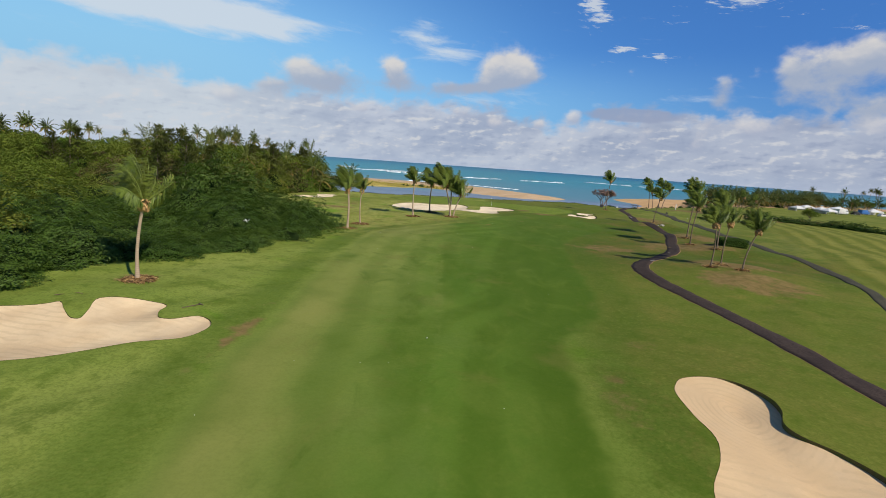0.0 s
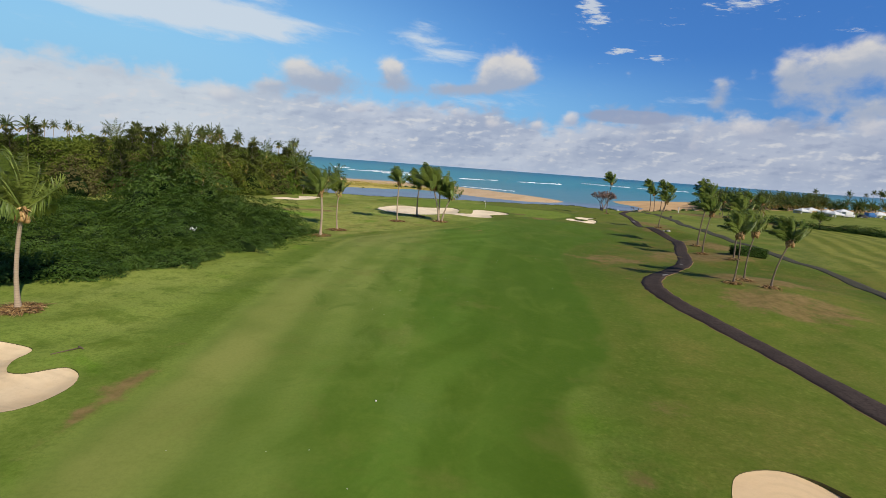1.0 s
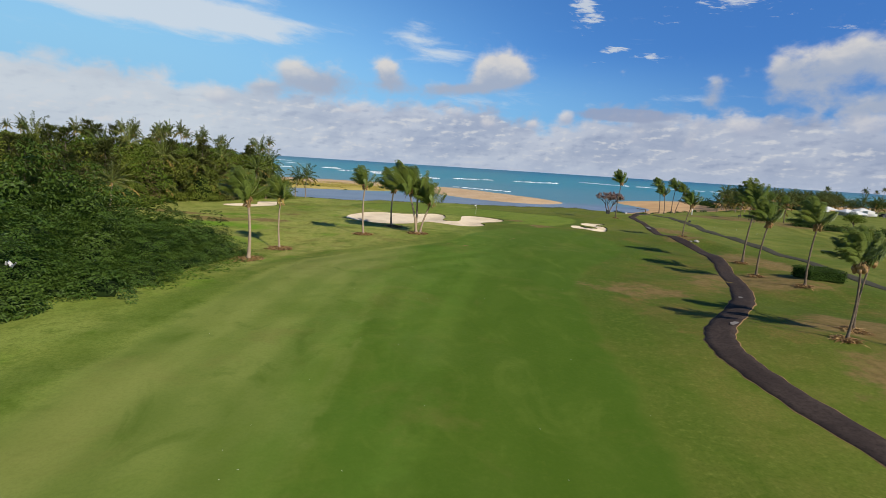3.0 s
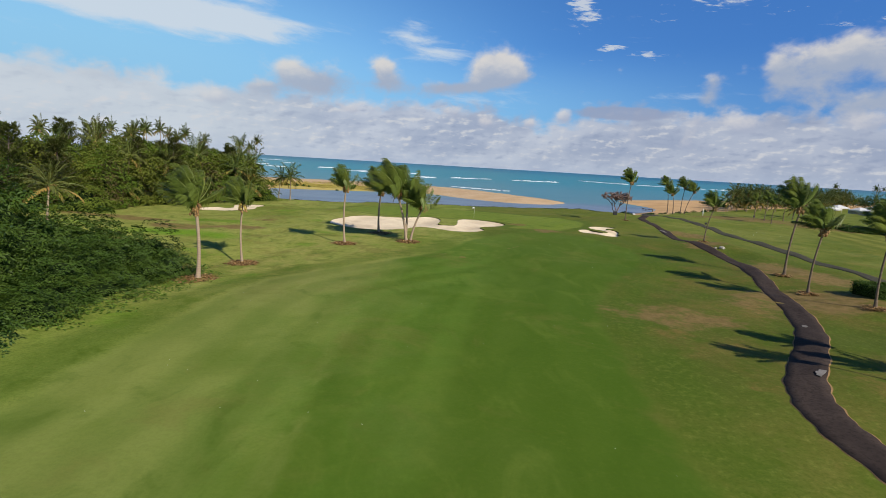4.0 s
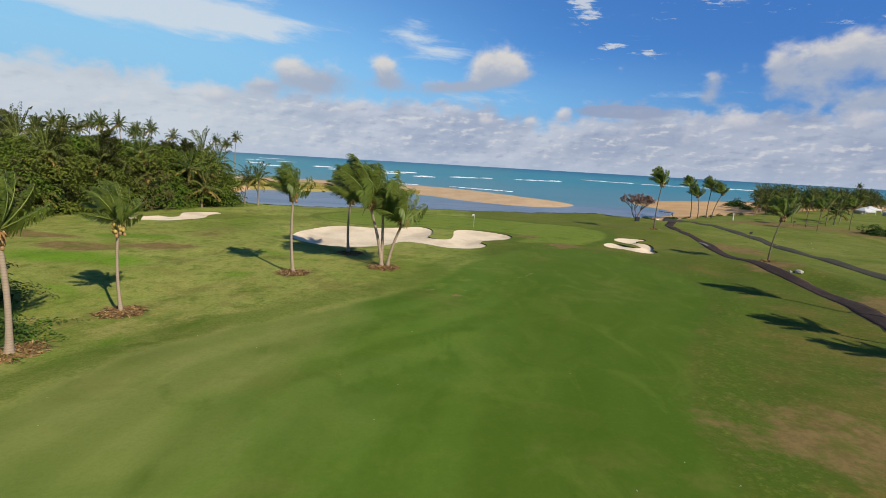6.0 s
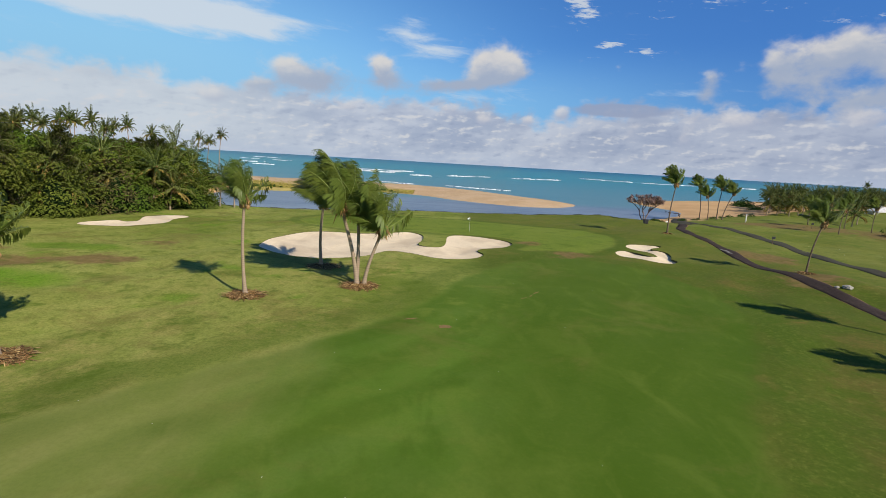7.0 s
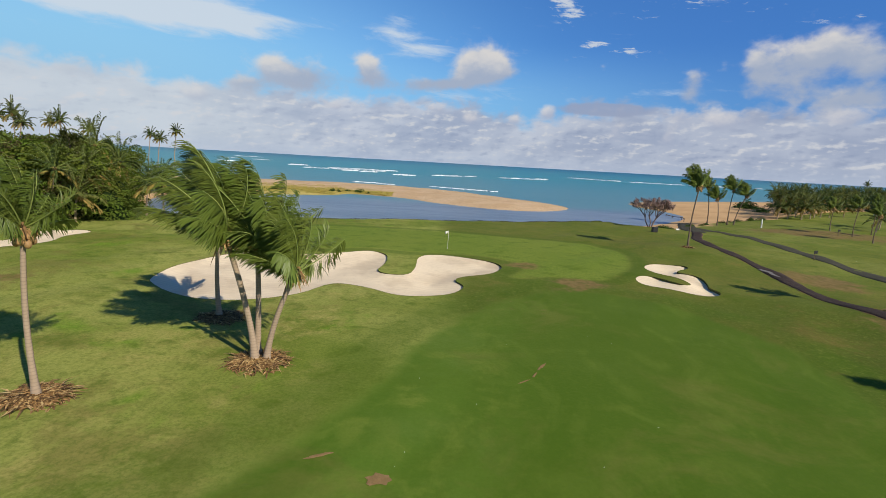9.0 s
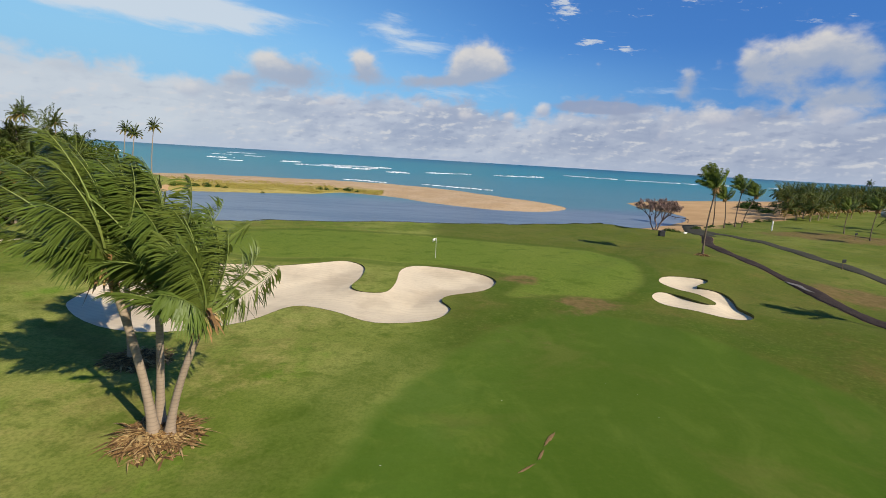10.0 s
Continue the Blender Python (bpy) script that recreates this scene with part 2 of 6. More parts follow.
def turf_colour(n, place):
    layer = n.add("ShaderNodeVertexColor", layer_name="turf")
    masks = n.split(layer.outputs[0])
    edge, green, dry, beach = masks[0], masks[1], masks[2], layer.outputs[1]
    x, y, z = n.split(place)
    ragged_edge = n.math("ADD", edge, n.math("MULTIPLY", n.math("SUBTRACT", n.noise(place, 0.3, 4.0), 0.5), 0.06))
    fairway = n.step(ragged_edge, 0.47, 0.53)
    sunny = n.math("MULTIPLY", n.math("MULTIPLY", n.step(x, 3.5, -4.0, 0.0, 0.84), n.math("ADD", n.step(y, 76.0, 96.0, 0.3, 1.0), n.step(y, 46.0, 34.0, 0.0, 0.1))), n.step(y, 128.0, 108.0))
    # rough: sun-bleached, with greener drifts and coarse tufts
    rough = n.mix(n.math("MAXIMUM", n.step(n.noise(place, 0.055, 4.0, 0.6), 0.36, 0.62), sunny), n.mix(n.step(y, 70.0, 50.0), (0.165, 0.212, 0.030), (0.172, 0.242, 0.036)), n.mix(n.step(y, 70.0, 50.0), (0.335, 0.345, 0.085), (0.272, 0.312, 0.066)))
    rough = n.mix(n.step(n.noise(place, 0.24, 5.0, 0.65), 0.46, 0.70, 0.0, 0.5), rough, (0.150, 0.180, 0.026))
    rough = n.mix(n.step(n.noise(place, 1.3, 6.0, 0.75), 0.48, 0.70, 0.0, 0.85), rough, (0.105, 0.150, 0.020))
    rough = n.mix(n.step(n.noise(place, 0.13, 4.0, 0.6, 0.4), 0.58, 0.70, 0.0, 0.7), rough, (0.130, 0.255, 0.014))
    straw = n.math("MULTIPLY", n.math("MULTIPLY", n.step(n.noise(place, 0.5, 6.0, 0.75), 0.42, 0.62), n.step(n.noise(place, 0.12, 3.0), 0.38, 0.55)), n.math("MULTIPLY", n.step(y, 60.0, 78.0), n.step(n.math("ADD", n.math("SUBTRACT", x, n.math("MULTIPLY", y, 0.62)), 62.0), -12.0, -3.0, 0.35, 1.0)))
    straw = n.math("MULTIPLY", straw, n.step(x, 7.5, 2.5))
    rough = n.mix(n.math("MULTIPLY", straw, 0.85), rough, (0.385, 0.335, 0.100))
    lush_x, lush_y = n.math("DIVIDE", n.math("ADD", x, 27.0), 9.0), n.math("DIVIDE", n.math("SUBTRACT", y, 96.5), 3.0)
    lush = n.math("EXPONENT", n.math("MULTIPLY", n.math("ADD", n.math("MULTIPLY", lush_x, lush_x), n.math("MULTIPLY", lush_y, lush_y)), -1.0))
    lush = n.step(n.math("ADD", lush, n.math("MULTIPLY", n.math("SUBTRACT", n.noise(place, 0.3, 5.0, 0.7), 0.5), 0.9)), 0.25, 0.85, 0.0, 0.85)
    rough = n.mix(lush, rough, (0.132, 0.270, 0.013))
    tired = n.math("MULTIPLY", n.step(n.noise(place, 0.17, 6.0, 0.7, 0.5), 0.50, 0.64), n.math("MULTIPLY", n.step(y, 72.0, 84.0), n.step(x, 9.0, 3.0)))
    rough = n.mix(n.math("MULTIPLY", tired, 0.6), rough, (0.205, 0.175, 0.048))
    green_x, green_y = n.math("DIVIDE", n.math("ADD", x, 28.0), 6.0), n.math("DIVIDE", n.math("SUBTRACT", y, 109.0), 2.2)
    drift_green = n.math("EXPONENT", n.math("MULTIPLY", n.math("ADD", n.math("MULTIPLY", green_x, green_x), n.math("MULTIPLY", green_y, green_y)), -1.0))
    rough = n.mix(n.step(n.math("ADD", drift_green, n.math("MULTIPLY", n.math("SUBTRACT", n.noise(place, 0.4, 5.0, 0.7), 0.5), 0.8)), 0.35, 0.7, 0.0, 0.7), rough, (0.120, 0.230, 0.014))
    # coarser, browner grass right of the fairway
    side = n.math("ADD", x, n.math("MULTIPLY", n.math("SUBTRACT", n.noise(place, 0.2, 4.0), 0.5), 4.0))
    coarse = n.math("MULTIPLY", n.step(side, 10.0, 14.0), n.step(x, 60.0, 48.0, 0.6, 1.0))
    brown = n.mix(n.step(n.noise(place, 0.085, 6.0, 0.68), 0.45, 0.63), (0.070, 0.096, 0.012), (0.144, 0.112, 0.028))
    brown = n.mix(n.step(n.noise(place, 0.30, 5.0, 0.7), 0.52, 0.68, 0.0, 0.7), brown, (0.084, 0.122, 0.013))
    brown = n.mix(n.step(n.noise(place, 0.22, 4.0, 0.65, 0.3), 0.58, 0.68, 0.0, 0.8), brown, (0.195, 0.118, 0.038))
    brown = n.mix(n.step(n.noise(place, 2.2, 5.0, 0.8), 0.48, 0.70, 0.0, 0.6), brown, (0.072, 0.090, 0.013))
    brown = n.mix(n.step(y, 64.0, 46.0, 0.0, 0.6), brown, n.mix(n.step(n.noise(place, 0.2, 5.0, 0.65), 0.4, 0.65), (0.132, 0.170, 0.020), (0.192, 0.188, 0.035)))
    brown = n.mix(n.step(y, 108.0, 124.0, 0.0, 0.65), brown, n.mix(n.step(n.noise(place, 0.15, 5.0, 0.65), 0.4, 0.65), (0.132, 0.154, 0.024), (0.182, 0.180, 0.040)))
    rough = n.mix(n.math("MULTIPLY", coarse, 0.92), rough, brown)
    # coarse grass beside the nearest bunker, darkened to paint in the bank's shaded slope
    slope_shade_x, slope_shade_y = n.math("DIVIDE", n.math("SUBTRACT", x, 11.6), 2.0), n.math("DIVIDE", n.math("SUBTRACT", y, 18.0), 7.0)
    tufts = n.math("EXPONENT", n.math("MULTIPLY", n.math("ADD", n.math("MULTIPLY", slope_shade_x, slope_shade_x), n.math("MULTIPLY", slope_shade_y, slope_shade_y)), -1.0))
    tufts = n.step(n.math("ADD", tufts, n.math("MULTIPLY", n.math("SUBTRACT", n.noise(place, 0.7, 6.0, 0.75), 0.5), 0.9)), 0.25, 0.75, 0.0, 0.7)
    rough = n.mix(tufts, rough, n.mix(n.step(n.noise(place, 1.6, 5.0, 0.8), 0.42, 0.66), (0.070, 0.105, 0.012), (0.150, 0.125, 0.030)))
    # mown bands along the fairway
    wob = n.noise(place, 0.04, 2.0)
    across = n.math("ADD", n.math("ADD", x, n.math("MULTIPLY", y, -0.10)), n.math("MULTIPLY", wob, 4.0))
    band = n.step(n.math("SINE", n.math("MULTIPLY", across, 1.15)), -0.6, 0.6)
    band = n.math("MULTIPLY", band, n.step(n.noise(place, 0.07, 3.0), 0.3, 0.6, 0.25, 1.0))
    from_edge = n.math("ADD", n.math("MULTIPLY", n.math("SUBTRACT", edge, 0.5), 30.0), n.math("MULTIPLY", wob, 2.0))
    stripe = n.step(n.math("SINE", n.math("MULTIPLY", n.math("ADD", from_edge, n.math("MULTIPLY", n.noise(place, 0.3, 3.0), 0.6)), 1.75)), -0.8, 0.8)
    fair = n.mix(n.step(n.noise(place, 0.05, 4.0, 0.6), 0.35, 0.65), (0.074, 0.145, 0.013), (0.098, 0.158, 0.017))
    fair = n.mix(n.math("MULTIPLY", n.math("MULTIPLY", band, n.step(y, 96.0, 76.0, 0.25, 1.0)), 0.3), fair, (0.104, 0.186, 0.022))
    fair = n.mix(n.math("MULTIPLY", n.math("MULTIPLY", stripe, n.step(y, 100.0, 84.0, 0.25, 1.0)), 0.42), fair, (0.130, 0.218, 0.028))
    pale = n.step(n.noise(place, 0.11, 5.0, 0.6), 0.47, 0.66, 0.0, 0.75)
    fair = n.mix(pale, fair, (0.116, 0.180, 0.029))
    fleck = n.math("MULTIPLY", n.step(n.noise(place, 0.34, 6.0, 0.68, 0.4), 0.48, 0.66), n.step(n.noise(place, 0.06, 3.0), 0.36, 0.56, 0.1, 0.4))
    fleck = n.math("MULTIPLY", fleck, n.step(y, 84.0, 98.0, 1.0, 2.0), clamp=True)
    fair = n.mix(fleck, fair, (0.172, 0.222, 0.034))
    deep = n.math("SUBTRACT", x, n.math("MULTIPLY", n.math("MAXIMUM", n.math("SUBTRACT", y, 50.0), 0.0), 0.16))
    fair = n.mix(n.step(deep, 3.0, 9.0, 0.0, 0.7), fair, (0.066, 0.116, 0.009))
    # the half towards the thicket is cut shorter and paler
    drift = n.math("ADD", x, n.math("MULTIPLY", n.math("SUBTRACT", n.noise(n.combine(n.math("MULTIPLY", x, 0.6), n.math("MULTIPLY", y, 0.3)), 0.22, 4.0, 0.6), 0.5), 16.0))
    shorn = n.math("MULTIPLY", n.step(drift, 3.0, -4.5, 0.0, 0.8), n.step(y, 100.0, 84.0))
    shorn = n.math("MULTIPLY", shorn, n.step(n.noise(place, 0.09, 5.0, 0.65), 0.25, 0.55, 0.55, 1.0))
    shorn = n.math("MULTIPLY", shorn, n.step(y, 30.0, 48.0, 0.6, 1.0))
    fair = n.mix(shorn, fair, (0.232, 0.264, 0.062))
    dusty = n.math("MULTIPLY", n.math("MULTIPLY", n.step(drift, 5.0, -6.0, 0.0, 0.75), n.step(y, 64.0, 74.0)), n.step(n.noise(place, 0.14, 5.0, 0.65, 0.4), 0.36, 0.62, 0.35, 1.0))
    fair = n.mix(dusty, fair, (0.252, 0.252, 0.074))
    furrow = n.math("MULTIPLY", n.math("SUBTRACT", 1.0, stripe), n.step(y, 104.0, 88.0, 0.3, 1.0))
    fair = n.mix(n.math("MULTIPLY", furrow, 0.22), fair, (0.066, 0.128, 0.010))
    worn = n.math("ABSOLUTE", n.math("SUBTRACT", x, n.math("SUBTRACT", 2.5, n.math("MULTIPLY", y, 0.027))))
    worn = n.math("MULTIPLY", n.step(worn, 0.75, 0.2), n.step(n.noise(n.combine(n.math("MULTIPLY", x, 0.3), n.math("MULTIPLY", y, 0.16)), 1.0, 4.0, 0.7), 0.47, 0.66))
    fair = n.mix(n.math("MULTIPLY", worn, 0.7), fair, (0.193, 0.237, 0.050))
    # uneven growth: soft lighter and browner drifts in the mown grass
    grown = n.noise(n.combine(n.math("MULTIPLY", x, 1.0), n.math("MULTIPLY", y, 0.55)), 0.30, 5.0, 0.62, 0.9)
    fair = n.mix(n.step(grown, 0.50, 0.68, 0.0, 0.42), fair, (0.140, 0.192, 0.028))
    fair = n.mix(n.step(grown, 0.46, 0.30, 0.0, 0.42), fair, (0.056, 0.110, 0.008))
    fair = n.mix(n.step(n.noise(place, 0.13, 6.0, 0.68, 0.6), 0.52, 0.68, 0.0, 0.42), fair, (0.168, 0.160, 0.038))
    fair = n.mix(n.step(y, 88.0, 116.0, 0.0, 0.22), fair, (0.128, 0.180, 0.028))
    colour = n.mix(fairway, rough, fair)
    # bleached swath inside the edge, deep green first cut outside it
    swath = n.math("MULTIPLY", n.step(ragged_edge, 0.50, 0.56), n.step(ragged_edge, 0.67, 0.58))
    swath = n.math("MULTIPLY", n.math("MULTIPLY", swath, n.step(x, 2.0, -2.0)), n.step(y, 52.0, 32.0, 0.2, 1.0))
    colour = n.mix(n.math("MULTIPLY", swath, n.step(n.noise(place, 0.045, 3.0), 0.34, 0.52, 0.35, 0.85)), colour, (0.262, 0.272, 0.068))
    first_cut = n.math("MULTIPLY", n.step(ragged_edge, 0.36, 0.43), n.step(ragged_edge, 0.51, 0.47))
    colour = n.mix(n.math("MULTIPLY", first_cut, 0.55), colour, (0.074, 0.128, 0.012))
    putting = n.mix(n.step(n.noise(place, 0.10, 3.0), 0.3, 0.7), (0.160, 0.222, 0.030), (0.190, 0.240, 0.036))
    colour = n.mix(n.step(green, 0.48, 0.52), colour, putting)
    collar = n.math("MULTIPLY", n.step(green, 0.42, 0.45), n.step(green, 0.50, 0.48))
    colour = n.mix(n.math("MULTIPLY", collar, 0.55), colour, (0.073, 0.128, 0.012))
    # broad mown bands of the open field
    u = n.math("ADD", n.math("SUBTRACT", n.math("MULTIPLY", x, 0.92), n.math("MULTIPLY", y, 0.38)), n.math("MULTIPLY", n.noise(place, 0.03, 3.0), 5.0))
    field = n.math("MULTIPLY", n.step(u, 25.0, 31.0), n.step(y, 178.0, 168.0))
    swathe = n.step(n.math("ADD", n.math("SINE", n.math("MULTIPLY", u, 1.45)), n.math("SUBTRACT", n.noise(place, 0.1, 4.0, 0.6), 0.5)), -0.9, 1.0)
    colour = n.mix(n.math("MULTIPLY", field, 0.8), colour, n.mix(swathe, (0.140, 0.154, 0.021), (0.262, 0.248, 0.053)))
    # bare soil colour, also laid over the painted slope shade by the nearest bunker
    bare = n.mix(n.step(n.noise(place, 1.2, 5.0, 0.7), 0.35, 0.65), (0.250, 0.165, 0.068), (0.165, 0.115, 0.042))
    ragged = n.step(n.math("ADD", dry, n.math("MULTIPLY", n.math("SUBTRACT", n.noise(place, 0.45, 6.0, 0.7), 0.5), 1.2)), 0.28, 0.62)
    colour = n.mix(n.math("MULTIPLY", ragged, 0.92), colour, bare)
    # blades: dark roots and light tips, finer on the mown parts
    blade = n.math("MULTIPLY", n.step(fairway, 0.0, 1.0, 1.0, 0.35), n.step(ragged, 0.0, 1.0, 1.0, 0.3))
    colour = n.mix(n.math("MULTIPLY", n.step(n.noise(place, 6.0, 4.0, 0.75), 0.38, 0.68, 0.0, 0.42), blade), colour, (0.047, 0.090, 0.006))
    tips = n.math("MULTIPLY", n.step(n.noise(place, 2.6, 6.0, 0.8), 0.48, 0.78, 0.0, 0.5), n.math("MULTIPLY", n.step(fairway, 0.0, 1.0, 1.0, 0.2), n.step(ragged, 0.0, 1.0, 1.0, 0.3)))
    colour = n.mix(tips, colour, (0.281, 0.297, 0.060))
    dapple = n.step(n.noise(place, 0.16, 2.0, 0.5), 0.48, 0.66, 0.0, 0.22)
    colour = n.mix(n.math("MULTIPLY", dapple, fairway), colour, (0.062, 0.118, 0.008))
    blotch = n.noise(place, 0.42, 5.0, 0.7, 0.3)
    colour = n.mix(n.math("MULTIPLY", n.step(blotch, 0.50, 0.68), n.step(fairway, 0.0, 1.0, 0.55, 0.14)), colour, (0.070, 0.118, 0.009))
    # sand of the beach
    sand = n.mix(n.step(n.noise(place, 0.12, 5.0), 0.3, 0.7), (0.54, 0.335, 0.16), (0.63, 0.405, 0.205))
    sand = n.mix(n.step(n.noise(place, 0.7, 5.0, 0.7), 0.5, 0.8, 0.0, 0.5), sand, (0.40, 0.27, 0.15))
    low = n.step(n.math("ADD", z, n.math("MULTIPLY", n.noise(place, 0.4, 4.0), 0.6)), -0.55, -0.9)
    shore = n.step(n.math("ADD", beach, n.math("MULTIPLY", n.math("SUBTRACT", n.noise(place, 0.2, 5.0, 0.7), 0.5), 0.3)), 0.45, 0.55)
    return n.mix(n.math("MAXIMUM", low, shore), colour, sand)


def sand_colour(n, place):
    x, y, _ = n.split(place)
    col = n.mix(n.step(n.noise(place, 0.35, 5.0, 0.6), 0.35, 0.65), (0.76, 0.585, 0.36), (0.65, 0.48, 0.285))
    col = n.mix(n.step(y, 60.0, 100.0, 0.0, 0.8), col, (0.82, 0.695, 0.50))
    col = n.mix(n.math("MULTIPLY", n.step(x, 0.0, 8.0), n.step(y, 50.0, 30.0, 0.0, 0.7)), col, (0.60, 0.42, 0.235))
    col = n.mix(n.step(n.noise(place, 0.16, 4.0, 0.6), 0.46, 0.64, 0.0, 0.5), col, (0.54, 0.42, 0.28))
    # rake marks: ovals about the middle of a bunker, straight passes elsewhere
    dx, dy = n.math("MULTIPLY", n.math("SUBTRACT", x, 16.0), 1.5), n.math("SUBTRACT", y, 19.2)
    far = n.math("SQRT", n.math("ADD", n.math("MULTIPLY", dx, dx), n.math("MULTIPLY", dy, dy)))
    wave = n.math("MULTIPLY", n.noise(place, 0.5, 3.0), 5.0)
    ovals = n.math("SINE", n.math("ADD", n.math("MULTIPLY", far, 15.0), wave))
    passes = n.math("SINE", n.math("ADD", n.math("ADD", n.math("MULTIPLY", y, 11.0), n.math("MULTIPLY", x, 2.0)), n.math("MULTIPLY", wave, 2.0)))
    near = n.math("MULTIPLY", n.step(far, 5.5, 4.0), n.step(x, 0.0, 5.0))
    rake = n.add("ShaderNodeMix", {0: near, 2: passes, 3: ovals}).outputs[0]
    some = n.step(n.noise(place, 0.3, 3.0), 0.38, 0.6, 0.04, n.step(y, 60.0, 30.0, 0.12, 0.22))
    col = n.mix(n.math("MULTIPLY", n.step(rake, 0.0, 1.0), some), col, (0.42, 0.30, 0.18))
    return n.mix(n.step(n.noise(place, 3.0, 6.0, 0.75), 0.5, 0.8, 0.0, 0.4), col, (0.46, 0.34, 0.22))


def water_colour(n, place):
    x, y, _ = n.split(place)
    far = n.step(n.math("ADD", y, n.math("MULTIPLY", n.noise(place, 0.01, 3.0), 160.0)), 240.0, 700.0)
    sea = n.mix(far, (0.110, 0.235, 0.255), (0.034, 0.225, 0.250))
    sea = n.mix(n.step(y, 650.0, 2600.0), sea, (0.006, 0.120, 0.185))
    lines = n.noise(n.combine(n.math("MULTIPLY", x, 0.012), n.math("MULTIPLY", y, 0.05)), 1.0, 6.0, 0.65)
    sea = n.mix(n.step(lines, 0.5, 0.75, 0.0, 0.5), sea, (0.020, 0.160, 0.205))
    # lagoon: the sky's reflection and its streaks are put into the base colour
    ripple = n.noise(n.combine(n.math("MULTIPLY", x, 0.06), n.math("MULTIPLY", y, 0.3)), 1.0, 6.0, 0.7)
    calm = n.mix(n.step(n.math("ADD", n.math("MULTIPLY", lines, 0.5), n.math("MULTIPLY", ripple, 0.5)), 0.42, 0.6), (0.215, 0.262, 0.315), (0.130, 0.175, 0.235))
    lagoon = n.step(n.math("SUBTRACT", y, n.math("MULTIPLY", n.math("MAXIMUM", n.math("SUBTRACT", x, 40.0), 0.0), 0.2)), 246.0, 216.0)
    return n.mix(lagoon, sea, calm)


TURF = surface("turf", turf_colour, 0.9, (5.0, 0.45, 0.05), 0.06)
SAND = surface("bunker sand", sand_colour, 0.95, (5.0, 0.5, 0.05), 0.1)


def spit_colour(n, place):
    x, y, _ = n.split(place)
    col = blend2((0.56, 0.38, 0.21), (0.64, 0.46, 0.28), 0.12, 1.5, (0.42, 0.29, 0.17))(n, place)
    inland = n.math("SUBTRACT", y, n.math("ADD", n.math("MULTIPLY", n.math("MAXIMUM", n.math("ADD", x, 55.0), 0.0), 0.33), 229.0))
    inland = n.math("ADD", inland, n.math("MULTIPLY", n.math("SUBTRACT", n.noise(place, 0.12, 5.0, 0.7), 0.5), 26.0))
    grown = n.math("MULTIPLY", n.step(inland, 24.0, 12.0), n.step(x, -2.0, -22.0))
    col = n.mix(n.math("MULTIPLY", grown, 0.85), col, n.mix(n.step(n.noise(place, 0.5, 5.0, 0.7), 0.4, 0.65), (0.50, 0.41, 0.10), (0.36, 0.29, 0.08)))
    # drift lines of dark weed along the sand
    weed = n.noise(n.combine(n.math("MULTIPLY", n.math("ADD", x, y), 0.05), n.math("MULTIPLY", n.math("SUBTRACT", y, n.math("MULTIPLY", x, -0.3)), 0.35)), 1.0, 5.0, 0.65)
    return n.mix(n.step(weed, 0.60, 0.72, 0.0, 0.5), col, (0.26, 0.17, 0.10))


BEACH = surface("beach sand", spit_colour, 0.95, (2.0, 0.6, 0.12), 0.1)
WATER = surface("sea water", water_colour, 0.35, (0.9, 0.6, 0.2), 0.18)
SOIL = surface("turf edge soil", blend2((0.10, 0.085, 0.04), (0.075, 0.105, 0.024), 3.0, 15.0), 0.95, (12.0, 0.8, 0.04), 0.1)
FOAM = surface("surf foam", blend2((0.85, 0.87, 0.87), (0.78, 0.83, 0.84), 0.4, 2.0, (0.66, 0.76, 0.78)), 0.6)
ASPHALT = surface("old asphalt", blend2((0.046, 0.034, 0.029), (0.068, 0.050, 0.041), 0.45, 5.0, (0.030, 0.023, 0.020)), 0.95, (25.0, 0.6, 0.02), 0.08)
TARRED = surface("faded asphalt", blend2((0.066, 0.061, 0.046), (0.080, 0.074, 0.053), 0.35, 3.0, (0.052, 0.054, 0.034)), 0.95, (25.0, 0.6, 0.02), 0.06)
PALE_PATCH = surface("pale grey asphalt", blend2((0.24, 0.22, 0.20), (0.17, 0.155, 0.14), 1.2, 8.0), 0.85, (20.0, 0.3, 0.01), 0.1)
LEAF = surface("thicket leaves", by_object((0.060, 0.115, 0.013), (0.084, 0.138, 0.017), (0.043, 0.086, 0.011)), 0.55, None, 0.22, 0.18)
LEAF_TREE = surface("tree leaves", by_object((0.115, 0.192, 0.022), (0.188, 0.210, 0.034), (0.128, 0.140, 0.030)), 0.8, None, 0.08, 0.25)
LEAF_BROWN = surface("brown shrub leaves", by_object((0.135, 0.120, 0.045), (0.165, 0.130, 0.055), (0.100, 0.105, 0.032)), 0.85, None, 0.05, 0.15)
NEEDLE = surface("feathery needles", by_object((0.105, 0.135, 0.032), (0.150, 0.155, 0.045), (0.090, 0.105, 0.030)), 0.9, None, 0.03, 0.3)
# near-black filler: shade between leaves put into the colour of added inner domes
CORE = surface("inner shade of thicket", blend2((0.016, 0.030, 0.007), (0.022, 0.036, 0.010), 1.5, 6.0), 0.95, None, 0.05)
FROND = surface("palm frond", by_object((0.155, 0.218, 0.034), (0.205, 0.245, 0.044), (0.058, 0.094, 0.013)), 0.45, None, 0.32, 0.24)
FROND_FAR = surface("distant palm frond", by_object((0.080, 0.125, 0.022), (0.175, 0.170, 0.038), (0.050, 0.080, 0.016)), 0.5, None, 0.22, 0.2)


